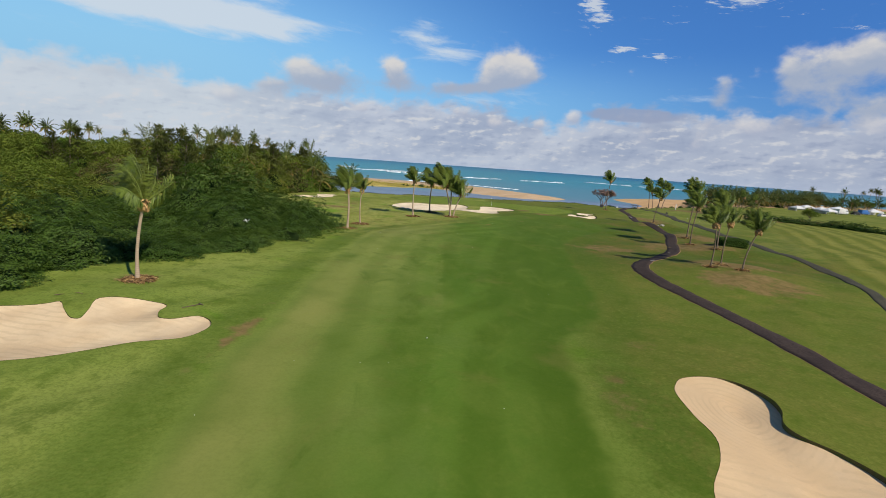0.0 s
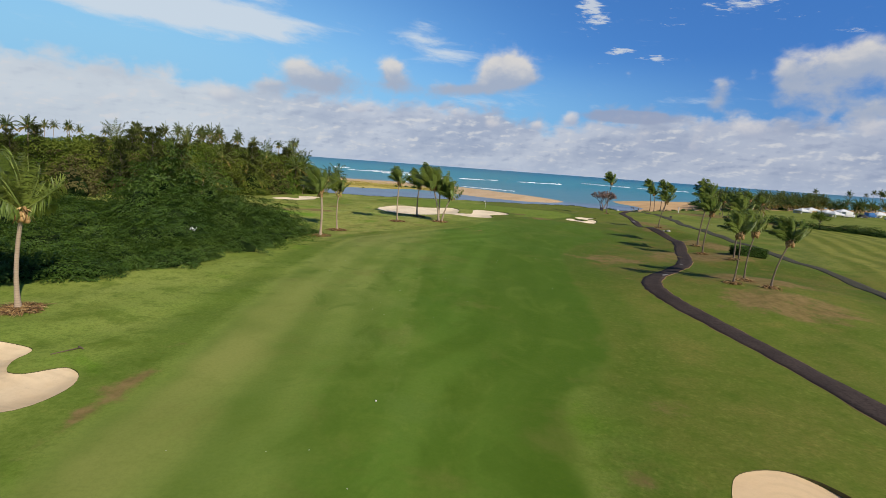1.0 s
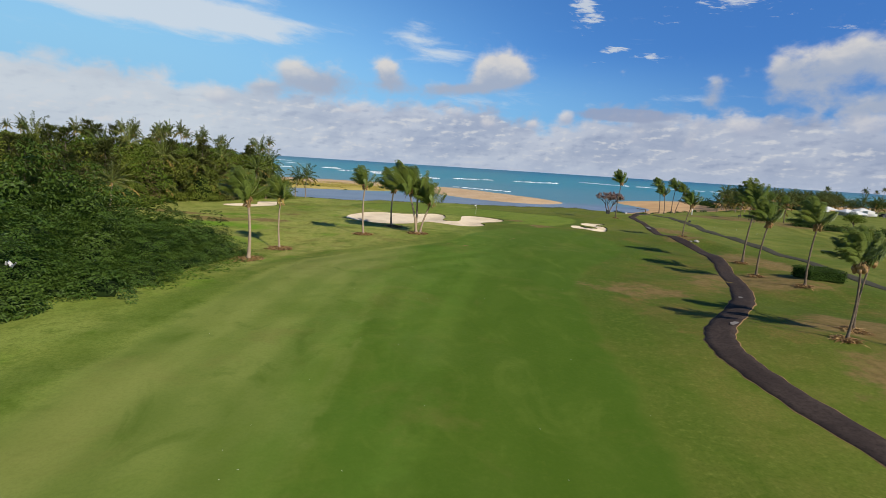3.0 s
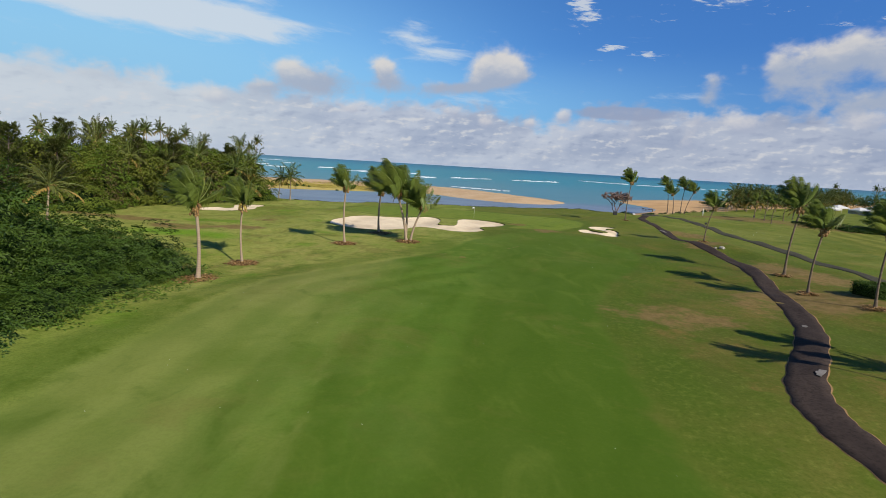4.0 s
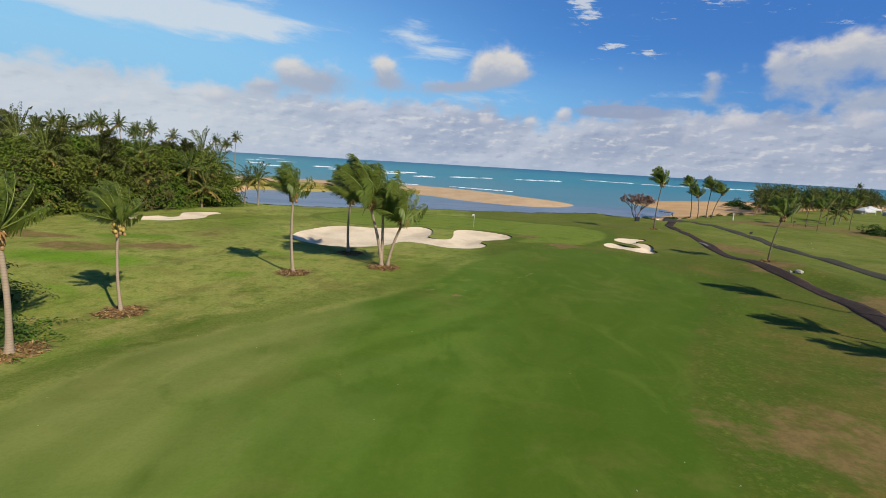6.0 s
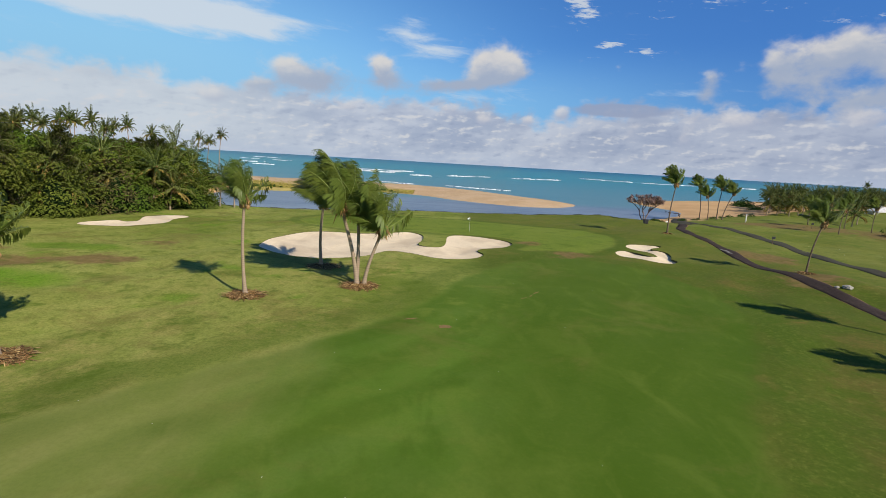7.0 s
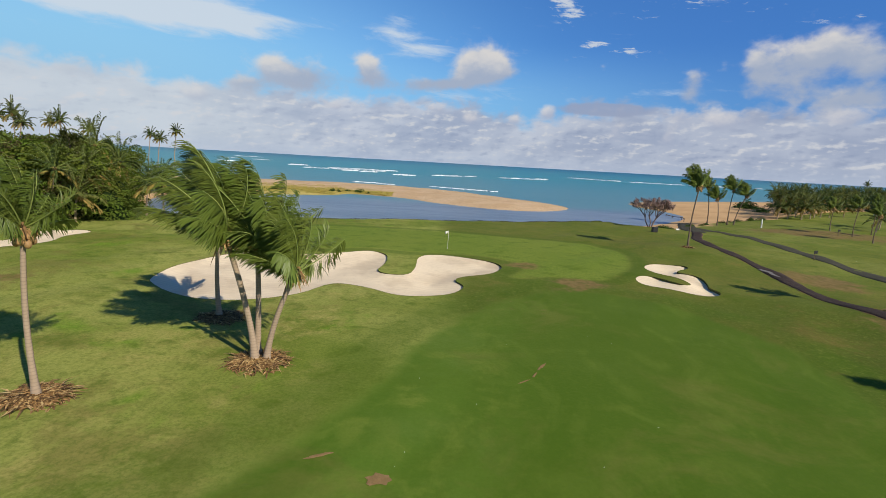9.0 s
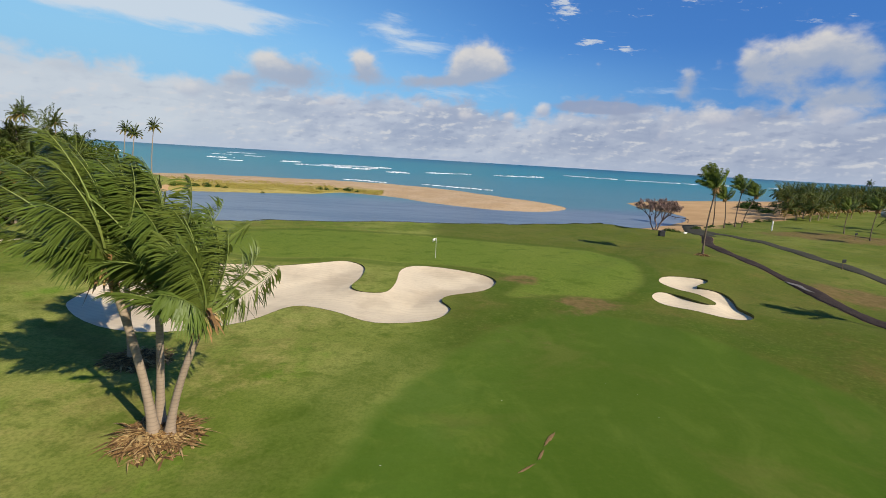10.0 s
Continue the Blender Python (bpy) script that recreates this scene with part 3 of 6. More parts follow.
def litter_colour(n, place):
    island = n.add("ShaderNodeNewGeometry").outputs["Random Per Island"]
    col = n.mix(n.step(island, 0.0, 0.5), (0.078, 0.046, 0.022), (0.34, 0.195, 0.075))
    col = n.mix(n.step(island, 0.55, 1.0), col, (0.58, 0.41, 0.18))
    return n.mix(n.step(n.noise(place, 5.0, 4.0), 0.4, 0.7, 0.0, 0.6), col, (0.12, 0.065, 0.032))


DRY = surface("dry palm frond", litter_colour, 0.9, None, 0.1)
OLD_FROND = surface("yellowed palm frond", by_object((0.30, 0.235, 0.055), (0.36, 0.25, 0.075), (0.22, 0.17, 0.045)), 0.7, None, 0.15, 0.15)
STALK = surface("palm stalk", blend2((0.26, 0.30, 0.07), (0.20, 0.26, 0.06), 2.0, 9.0), 0.5)
COCONUT = surface("coconuts", by_object((0.50, 0.30, 0.12), (0.30, 0.17, 0.07), (0.42, 0.24, 0.08)), 0.6)
YELLOW_HUSK = surface("yellow coconuts", by_object((0.62, 0.47, 0.12), (0.50, 0.36, 0.08), (0.55, 0.34, 0.08)), 0.5)
BARK = surface("broadleaf bark", blend2((0.14, 0.11, 0.085), (0.10, 0.08, 0.06), 3.0, 14.0), 0.9, (9.0, 0.7, 0.03))
TWIG = surface("bare twigs", blend2((0.36, 0.24, 0.20), (0.27, 0.18, 0.15), 2.0, 9.0), 0.9)


def trunk_colour(n, place):
    z = n.split(place)[2]
    rings = n.math("SINE", n.math("ADD", n.math("MULTIPLY", z, 42.0), n.math("MULTIPLY", n.noise(place, 5.0, 3.0), 5.0)))
    col = n.mix(n.noise(place, 2.5, 5.0), (0.43, 0.33, 0.235), (0.29, 0.215, 0.145))
    return n.mix(n.step(rings, 0.2, 1.0, 0.0, 0.35), col, (0.19, 0.145, 0.10))


TRUNK = surface("ringed palm trunk", trunk_colour, 0.9, (18.0, 0.6, 0.02), 0.2)
# darker and browner than TRUNK, used for palms with x > 10
DARK_TRUNK = surface("dark brown palm trunk", blend2((0.215, 0.162, 0.118), (0.150, 0.112, 0.080), 2.5, 12.0, (0.105, 0.078, 0.055)), 0.95, (18.0, 0.6, 0.02), 0.1)
WHITE = surface("white canvas", blend2((0.70, 0.69, 0.67), (0.62, 0.61, 0.60), 0.6, 4.0, (0.52, 0.52, 0.52)), 0.7)
PAINT = surface("white paint", blend2((0.80, 0.78, 0.72), (0.74, 0.72, 0.66), 2.0, 10.0), 0.6)
DARK = surface("black plastic", blend2((0.020, 0.020, 0.022), (0.028, 0.028, 0.03), 3.0, 12.0), 0.5)
STONE = surface("pale stone", blend2((0.42, 0.39, 0.34), (0.34, 0.31, 0.27), 2.0, 12.0), 0.9, (10.0, 0.6, 0.03))
BROWNWOOD = surface("weathered wood", blend2((0.17, 0.115, 0.075), (0.12, 0.08, 0.055), 3.0, 14.0), 0.9, (14.0, 0.5, 0.02))
DUNE = surface("dune grass", by_object((0.54, 0.46, 0.11), (0.50, 0.42, 0.10), (0.56, 0.44, 0.14)), 0.8, None, 0.1, 0.3)
BANK = surface("uncut bank grass", by_object((0.060, 0.070, 0.020), (0.075, 0.080, 0.024), (0.085, 0.065, 0.028)), 0.9, None, 0.05)
CREEPER = surface("creeper leaves", by_object((0.130, 0.230, 0.022), (0.150, 0.240, 0.026), (0.100, 0.190, 0.020)), 0.5, None, 0.3, 0.2)
BLUE = surface("blue paint", blend2((0.05, 0.16, 0.42), (0.06, 0.18, 0.45), 1.0, 8.0), 0.5)

# ---- building helpers ----


def mesh_of(name, verts, faces, material, smooth=False):
    me = bpy.data.meshes.new(name)
    me.from_pydata([tuple(v) for v in verts], [], faces)
    me.update()
    me.materials.append(material)
    if smooth:
        me.polygons.foreach_set("use_smooth", [True] * len(me.polygons))
    return me


def thing(name, label, category, group="", kind="", data=None, at=(0, 0, 0)):
    ob = new(name, data)
    ob.location = at
    return tagged(ob, label, category, group, kind)


def part(name, data, parent, label=""):
    ob = new(name, data)
    ob.parent = parent
    if label:
        tagged(ob, label)
    return ob


def smooth_loop(points, per=5):
    """A closed, rounded line through a few corner points."""
    p = [Vector((*q, 0)) for q in points]
    out = []
    for i in range(len(p)):
        a, b, c, d = p[i - 1], p[i], p[(i + 1) % len(p)], p[(i + 2) % len(p)]
        for k in range(per):
            t = k / per
            out.append(0.5 * (2 * b + (c - a) * t + (2 * a - 5 * b + 4 * c - d) * t * t + (3 * b - a - 3 * c + d) * t ** 3))
    return np.array([(v.x, v.y) for v in out])


def smooth_line(points, per=6):
    p = [Vector((*q, 0)) for q in points]
    p = [2 * p[0] - p[1]] + p + [2 * p[-1] - p[-2]]
    out = []
    for i in range(1, len(p) - 2):
        a, b, c, d = p[i - 1], p[i], p[i + 1], p[i + 2]
        for k in range(per):
            t = k / per
            out.append(0.5 * (2 * b + (c - a) * t + (2 * a - 5 * b + 4 * c - d) * t * t + (3 * b - a - 3 * c + d) * t ** 3))
    out.append(p[-2])
    return np.array([(v.x, v.y) for v in out])


def inside(points, loop):
    x, y = points[:, 0], points[:, 1]
    hit = np.zeros(len(points), bool)
    for (x0, y0), (x1, y1) in zip(loop, np.roll(loop, -1, 0)):
        cross = (y0 > y) != (y1 > y)
        if cross.any():
            hit ^= cross & (x < (x1 - x0) * (y - y0) / (y1 - y0 + 1e-12) + x0)
    return hit


def away(points, line, closed=True):
    """Distance of points from a line of segments."""
    ends = np.roll(line, -1, 0) if closed else line[1:]
    best = np.full(len(points), 1e9)
    for a, b in zip(line, ends):
        ab = b - a
        t = np.clip(((points - a) @ ab) / (ab @ ab + 1e-12), 0, 1)
        best = np.minimum(best, np.hypot(*(points - a - t[:, None] * ab).T))
    return best


def signed(points, loop):
    d = away(points, loop)
    return np.where(inside(points, loop), d, -d)


def ease(x):
    x = np.clip(x, 0, 1)
    return x * x * (3 - 2 * x)


# ---- the plan ----
BUNKERS = {}
BUNKERS["left"] = [(-29.9, 22.7), (-26.9, 25.7), (-23.4, 27.3), (-22.5, 28), (-21.4, 26.9), (-20.1, 25.7), (-19.4, 25.6), (-19.8, 26.9), (-20.4, 28.8), (-18.4, 29.4),
             (-16.5, 29.2), (-15.8, 28.5), (-15.6, 27.3), (-15, 26.3), (-14.2, 26.3), (-13.2, 27.3), (-12.1, 26.7), (-11.4, 25.1), (-11.9, 23.1), (-14.1, 21.9),
             (-15.9, 20.7), (-18.4, 19.2), (-22.9, 17.2), (-27.9, 18.2)]
BUNKERS["right"] = [(13.6, 20.2), (14, 21.3), (14.8, 22.3), (16.3, 22.7), (17.5, 22.1), (18.2, 20.7), (18, 19.3), (17.3, 18), (17.4, 17), (18.3, 15.9), (19, 14.2), (18.9, 11.4),
             (16.9, 8.9), (13.4, 8.9), (11.6, 10.9), (11.9, 13), (13, 14.8), (13.6, 16.4), (13.5, 18.2)]
BUNKERS["main"] = [(-11.7, 114.5), (-12.7, 117.9), (-12.3, 121.7), (-10.7, 125.9), (-7.6, 128.3), (-3.1, 128.8), (0.4, 130.9), (3.1, 132.3), (5.2, 130.3), (5.5, 126.4),
             (5.1, 123.1), (6.3, 121.6), (8, 121.9), (8.6, 124.9), (8.8, 129.5), (10.3, 131.4), (13.4, 130.9), (16.5, 129.1), (17.4, 126.5), (15.9, 123.1), (13.1, 121.3),
             (12.4, 119.9), (13, 117.7), (11.5, 115.1), (7.9, 114.1), (4.9, 116.1), (2.1, 116.7), (0.1, 112.9), (-3.5, 110.7), (-7.6, 111.1)]
BUNKERS["small"] = [(33.5, 129.5), (34.8, 132), (37, 133.2), (39.2, 132.2), (38.6, 130.4), (36.4, 128.2), (37.9, 126.6), (37.6, 124.4), (36.5, 121.8), (36.2, 119.4),
             (35, 118.4), (32.6, 119.4), (30.3, 121.5), (30.1, 123.5), (31.4, 125.2), (32.6, 124.9), (33.3, 122.8), (34.1, 121.8), (35.1, 122.7), (34.9, 125.2), (34, 127)]
BUNKERS["far"] = [(-38, 123.1), (-38.2, 125.3), (-36.2, 127.7), (-34.2, 127.2), (-33.4, 128.3), (-34.5, 131.8), (-33.8, 135.3), (-31.7, 136.5), (-29.9, 135.3), (-30.2, 131.7),
             (-29.4, 128.3), (-29.8, 125.3), (-31.7, 123.5), (-34.7, 122.9)]
LOOPS = {k: smooth_loop(v, 4) for k, v in BUNKERS.items()}
FAIRWAY = smooth_loop([(-4, -20), (-6, 5), (-8.6, 20), (-9.0, 30), (-10, 42), (-10.2, 57), (-9.6, 70), (-7.2, 78.4), (-2, 83.4), (3.6, 89.9), (7.4, 97), (8.9, 102), (11.6, 108), (16.2, 114.2), (22, 118), (29, 115), (33, 105), (29.6, 92), (22.4, 80), (18.7, 70),
                       (17.2, 58), (16, 46), (15.0, 37), (12.6, 31), (9.6, 25), (9, 5), (9, -20)])
GREEN = smooth_loop([(17.5, 121.5), (22, 123), (27, 123), (32, 130), (34.5, 140.5), (30.7, 147), (20, 149), (2, 151), (-12, 147.5), (-14, 138), (-6, 132.5), (3, 134), (8, 132.6), (16, 132), (20, 127.5)])
# land against water
LAND = np.array([(-4800, -4800), (4800, -4800), (4800, 1100), (900, 640), (420, 460), (198, 358), (125, 312), (98, 291), (87, 276), (84, 258), (87, 242), (85.5, 229), (82, 220), (73.5, 208),
                 (62, 196.5), (53, 189.5), (38.5, 181), (26, 175), (5.5, 168.5), (-12, 162.5), (-28, 158.5), (-42, 163), (-52, 180), (-58, 205), (-61, 238), (-78, 258), (-112, 270), (-135, 296), (-220, 330), (-520, 420), (-4800, 900)], float)
SHORE = np.array([(60, 187), (66, 190.5), (76, 197), (90, 206.5), (104, 213), (128, 236), (160, 262), (220, 300), (420, 420), (420, 470), (150, 345), (70, 290), (70, 210)], float)
EXTRA_MOUNDS = [(-15.5, 82.0, -0.85, 9.0, 11.0), (47.0, 113.0, 0.55, 5.0, 6.0), (45.0, 144.0, 0.7, 6.0, 7.0), (34.5, 56.0, 0.85, 9.0, 9.0), (44.5, 76.0, 0.75, 5.5, 6.5), (46.5, 89.5, 0.65, 3.5, 6.0), (50.0, 109.0, 0.6, 3.2, 6.0), (17.5, 21.0, 0.55, 7.0, 8.0), (12.0, 138.0, 0.15, 22.0, 14.0), (-21.0, 30.0, 0.15, 9.0, 6.0), (70, 70, 0.9, 14.0, 20.0), (95, 110, 0.9, 22.0, 22.0), (62, 118, 0.5, 7.0, 10.0)]


def ground_height(p):
    x, y = p[:, 0], p[:, 1]
    z = 0.10 * np.sin(x * 0.11 + 1.3) * np.sin(y * 0.09) + 0.05 * np.sin(x * 0.31 + y * 0.23)
    wild = np.clip((np.abs(x - 8) - 14) / 8, 0, 1)
    z = z + wild * (0.10 * np.sin(x * 0.52 + 1.1 * np.sin(y * 0.21)) * np.sin(y * 0.44 + 0.8) + 0.05 * np.sin(x * 1.1 - y * 0.7))
    for mx, my, h, rx, ry in EXTRA_MOUNDS:
        z = z + h * np.exp(-((x - mx) / rx) ** 2 - ((y - my) / ry) ** 2)
    near = (y > 100) & (np.abs(x) < 1000) | (y > 400)
    d = np.full(len(p), 500.0)
    if near.any():
        d[near] = signed(p[near], LAND)
    shelf = np.where(x > 62, 30.0, np.where(x > 45, 4.0 + (x - 45) * 1.5, 4.0))
    return -3.2 + (z + 3.2) * ease((d + 0.55 * shelf) / (1.55 * shelf)) ** 0.8


def H(x, y):
    return float(ground_height(np.array([(x, y)], float))[0])


WORN_NEAR = [(24.5, 71, 6.5, 3.8, 0.72), (33, 76, 3, 5, 0.6), (-29.5, 101.6, 5.0, 2.3), (-22.6, 104.2, 4.6, 2.5), (-45, 108.5, 7, 1.9), (-37, 106.2, 5, 1.6), (-22, 113, 3, 1.6, 0.7), (22, 118, 1.6, 1.6, 0.6), (18, 113, 6, 5, 0.32), (45, 110, 3, 2.5, 0.8), (2.5, 97.2, 2.4, 1.2, 0.35), (34, 50, 6, 5)]
# worn patches; the one at (10.8, 20) paints the bunker bank's shaded slope
WORN_AND_SHADED = [(37, 60, 6, 4), (-9.7, 24.5, 0.75, 4.5, 0.8), (-10.2, 31, 0.9, 2.5, 0.55), (48, 112, 4, 3), (14, 27, 3, 4, 0.3), (10.8, 20, 1.5, 5, 0.5), (25, 47, 3, 5, 0.35), (20, 52, 2, 4, 0.3), (110, 165, 18, 14), (90, 178, 16, 8), (52, 128, 4, 5), (24, 121, 3, 2), (20, 128, 2, 2), (-26, 47, 3, 5), (40, 78, 8, 5), (48, 92, 5, 8)]
DRY_AND_SHADED_SPOTS = WORN_NEAR + WORN_AND_SHADED


def make_ground():
    from mathutils import geometry
    rng = np.random.default_rng(3)
    a = np.stack(np.meshgrid(np.arange(-46, 80, 1.3), np.arange(0, 196, 1.3)), -1).reshape(-1, 2)
    b = np.stack(np.meshgrid(np.arange(-220, 330, 5.5), np.arange(-90, 420, 5.5)), -1).reshape(-1, 2)
    b = b[~((b[:, 0] > -47) & (b[:, 0] < 81) & (b[:, 1] > -1) & (b[:, 1] < 197))]
    c = np.stack(np.meshgrid(np.linspace(-4850, 4850, 41), np.linspace(-4850, 4850, 41)), -1).reshape(-1, 2)
    c = c[~((c[:, 0] > -224) & (c[:, 0] < 334) & (c[:, 1] > -94) & (c[:, 1] < 424))]
    p = np.vstack((a + rng.uniform(-0.3, 0.3, a.shape), b + rng.uniform(-1, 1, b.shape), c))
    keep = np.ones(len(p), bool)
    for loop in LOOPS.values():
        keep &= (away(p, loop) > 0.35) & ~inside(p, loop)
    p = p[keep]
    edges, pts = [], [p]
    n = len(p)
    for loop in LOOPS.values():
        edges += [(n + i, n + (i + 1) % len(loop)) for i in range(len(loop))]
        pts.append(loop)
        n += len(loop)
    v, _, f, *_ = geometry.delaunay_2d_cdt([Vector(q) for q in np.vstack(pts)], edges, [], 0, 1e-4)
    v = np.array([tuple(q) for q in v])
    mid = np.array([v[list(t)].mean(0) for t in f])
    hole = np.zeros(len(f), bool)
    for loop in LOOPS.values():
        hole |= inside(mid, loop)
    z = ground_height(v)
    me = mesh_of("ground", np.column_stack((v, z)), [tuple(t) for t, h in zip(f, hole) if not h], TURF, True)
    masks = np.zeros((len(v), 4))
    masks[:, 0] = np.clip(signed(v, FAIRWAY) / 30 + 0.5, 0, 1)
    masks[:, 1] = np.clip(signed(v, GREEN) / 30 + 0.5, 0, 1)
    masks[:, 3] = np.clip(signed(v, SHORE) / 20 + 0.5, 0, 1)
    for x, y, rx, ry, *w in DRY_AND_SHADED_SPOTS:
        masks[:, 2] = np.maximum(masks[:, 2], 0.95 * (w[0] if w else 1.0) * np.exp(-((v[:, 0] - x) / rx) ** 2 - ((v[:, 1] - y) / ry) ** 2))
    layer = me.color_attributes.new("turf", "FLOAT_COLOR", "POINT")
    layer.data.foreach_set("color", masks.ravel())
    return thing("ground", "mown green golf turf with worn straw-coloured patches", "ground", kind="structure", data=me)


def fill_loop(loop, spacing):
    """Points and triangles that fill a loop."""
    from mathutils import geometry
    lo, hi = loop.min(0), loop.max(0)
    g = np.stack(np.meshgrid(np.arange(lo[0], hi[0], spacing), np.arange(lo[1], hi[1], spacing)), -1).reshape(-1, 2)
    g = g[inside(g, loop)]
    g = g[away(g, loop) > spacing * 0.4]
    k = len(loop)
    v, _, f, *_ = geometry.delaunay_2d_cdt([Vector(q) for q in np.vstack((loop, g))], [(i, (i + 1) % k) for i in range(k)], [], 1, 1e-4)
    return np.array([tuple(q) for q in v]), [tuple(t) for t in f]


def make_bunker(key, depth, lip_right, label):
    """Raked sand in a hollow, with the cut turf edge standing round it."""
    loop = LOOPS[key]
    v, f = fill_loop(loop, 0.55)
    top = ground_height(v)
    d = away(v, loop)
    mid = loop.mean(0)

    def lip(q):
        # the cut face is tallest where the sand runs in under the sunward side
        n = np.roll(loop, -1, 0) - np.roll(loop, 1, 0)
        normal = np.column_stack((n[:, 1], -n[:, 0])) / (np.hypot(*n.T)[:, None] + 1e-9)
        area = np.sum(loop[:, 0] * np.roll(loop[:, 1], -1) - np.roll(loop[:, 0], -1) * loop[:, 1])
        normal *= np.sign(area)
        near = np.argmin(((q[:, None, :] - loop[None]) ** 2).sum(-1), 1)
        face = np.clip(normal[near] @ np.array([0.85, -0.3]), 0, 1)
        return 0.025 + lip_right * face
    z = top - lip(v) - depth * (1 - np.exp(-d / 2.0))
    z += 0.05 * np.sin(v[:, 0] * 1.7 + v[:, 1]) * np.clip(d, 0, 1)
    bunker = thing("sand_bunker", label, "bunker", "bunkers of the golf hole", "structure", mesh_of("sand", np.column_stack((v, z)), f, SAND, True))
    k = len(loop)
    t = ground_height(loop)
    verts = [(*q, h + 0.015) for q, h in zip(loop, t)] + [(*q, h - 0.75) for q, h in zip(loop, t)]
    faces = [(i, (i + 1) % k, k + (i + 1) % k, k + i) for i in range(k)]
    part("turf_edge", mesh_of("turf_edge", verts, faces, SOIL), bunker, "dark cut turf edge of the bunker")
    return bunker


def make_strip(name, points, width, label, category, material, lift=0.035, wander=0.07):
    """A road or path that follows the ground, with a rounded, slightly ragged edge."""
    rng = random.Random(5)
    line = smooth_line(points, 14)
    d = np.gradient(line, axis=0)
    d /= np.hypot(*d.T)[:, None]
    side = np.column_stack((d[:, 1], -d[:, 0]))
    verts, faces = [], []
    cols = (-1.06, -0.97, -0.5, 0, 0.5, 0.97, 1.06)
    for i, (p, s) in enumerate(zip(line, side)):
        broad = width if isinstance(width, (int, float)) else width[0] + (width[1] - width[0]) * i / len(line)
        w = broad / 2 + wander * (math.sin(i * 0.7) * math.sin(i * 0.23 + 1) + rng.uniform(-0.15, 0.15))
        row = np.array([p + s * c * w for c in cols])
        z = ground_height(row)
        for j, (q, h) in enumerate(zip(row, z)):
            verts.append((*q, h + (lift if 0 < j < 6 else -0.12) + 0.02 * (1 - abs(cols[j]))))
        if i:
            a, b = (i - 1) * 7, i * 7
            faces += [(a + j, a + j + 1, b + j + 1, b + j) for j in range(6)]
    return thing(name, label, category, kind="structure", data=mesh_of(name, verts, faces, material, True))


make_ground()
make_bunker("left", 0.45, 0.15, "wide bunker of raked pale sand with a lobed turf edge")
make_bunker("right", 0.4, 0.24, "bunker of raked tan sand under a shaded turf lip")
make_bunker("main", 0.45, 0.14, "large clover-shaped bunker of white sand before the green")
make_bunker("small", 0.35, 0.22, "small hooked bunker of pale sand with a turf tongue")
make_bunker("far", 0.3, 0.1, "pale sand bunker below the wooded edge")
PATH_A = [(26.6, -12), (25.8, 5), (25.4, 22.4), (25.5, 29), (25.4, 36), (24.7, 42), (24.0, 47), (23.7, 50.5), (23.75, 53.4), (24.4, 56), (25.9, 58.8), (29.5, 63.6), (33.0, 68.7), (36.2, 75.2), (39.2, 83.4),
          (41.3, 88.5), (43.4, 95), (44.8, 101.5), (45.2, 108.3), (45.8, 119.2), (46.9, 124), (47.9, 128.5), (49.4, 134.5), (50.6, 142), (51.9, 148.5), (54, 158), (58.5, 167), (62, 176), (64.5, 185)]
PATH_B = [(28.5, 12), (34, 26), (40.2, 38), (45.0, 46.5), (49.2, 56), (51.8, 65), (53.4, 74), (54.6, 83), (56.2, 92), (57.8, 104), (59.0, 118), (60.4, 128), (62.6, 138.5), (64.4, 148), (65.6, 155), (66.2, 163), (66.0, 172), (66.2, 181), (67.8, 190), (73.4, 202)]
BARE = surface("bare soil", blend2((0.30, 0.19, 0.085), (0.24, 0.155, 0.065), 3.0, 14.0), 0.95, (16.0, 0.6, 0.02), 0.1)
make_strip("path_verge", [(x, y) for x, y in PATH_A], (2.1, 1.85), "worn bare earth along the cart path", "path verge", BARE, 0.012, 0.1)
make_strip("cart_path", [(x, y) for x, y in PATH_A], (1.98, 1.68), "winding dark asphalt cart path through the rough", "cart path", ASPHALT)
make_strip("cart_path", PATH_B, (1.15, 3.0), "narrow faded asphalt cart path beside the open field", "cart path", TARRED, 0.03)


def make_water():
    xs = np.concatenate((np.linspace(-4850, -300, 14), np.linspace(-250, 450, 40), np.linspace(500, 4850, 14)))
    ys = np.concatenate((np.linspace(130, 420, 40), np.linspace(450, 1200, 26), np.linspace(1300, 4900, 14)))
    verts = [(x, y, -2.0) for y in ys for x in xs]
    k = len(xs)
    faces = [(j * k + i, j * k + i + 1, (j + 1) * k + i + 1, (j + 1) * k + i) for j in range(len(ys) - 1) for i in range(k - 1)]
    thing("water", "turquoise sea running into a calm grey-blue lagoon", "water", kind="structure", data=mesh_of("water", verts, faces, WATER, True))


make_water()
SPIT = smooth_loop([(53.5, 238), (49.5, 227), (41.5, 219), (32, 216.5), (21.5, 220.5), (9.5, 229.8), (1.2, 240), (-7.9, 245), (-17.2, 247), (-21.9, 238), (-30.5, 232), (-44, 226),
                    (-58.5, 221), (-92.5, 217), (-112.5, 262), (-94.5, 298), (-73.5, 304), (-51.5, 310), (-27.5, 313), (-2.5, 308), (21.5, 294), (31.5, 279), (40.5, 266), (50.5, 252)])


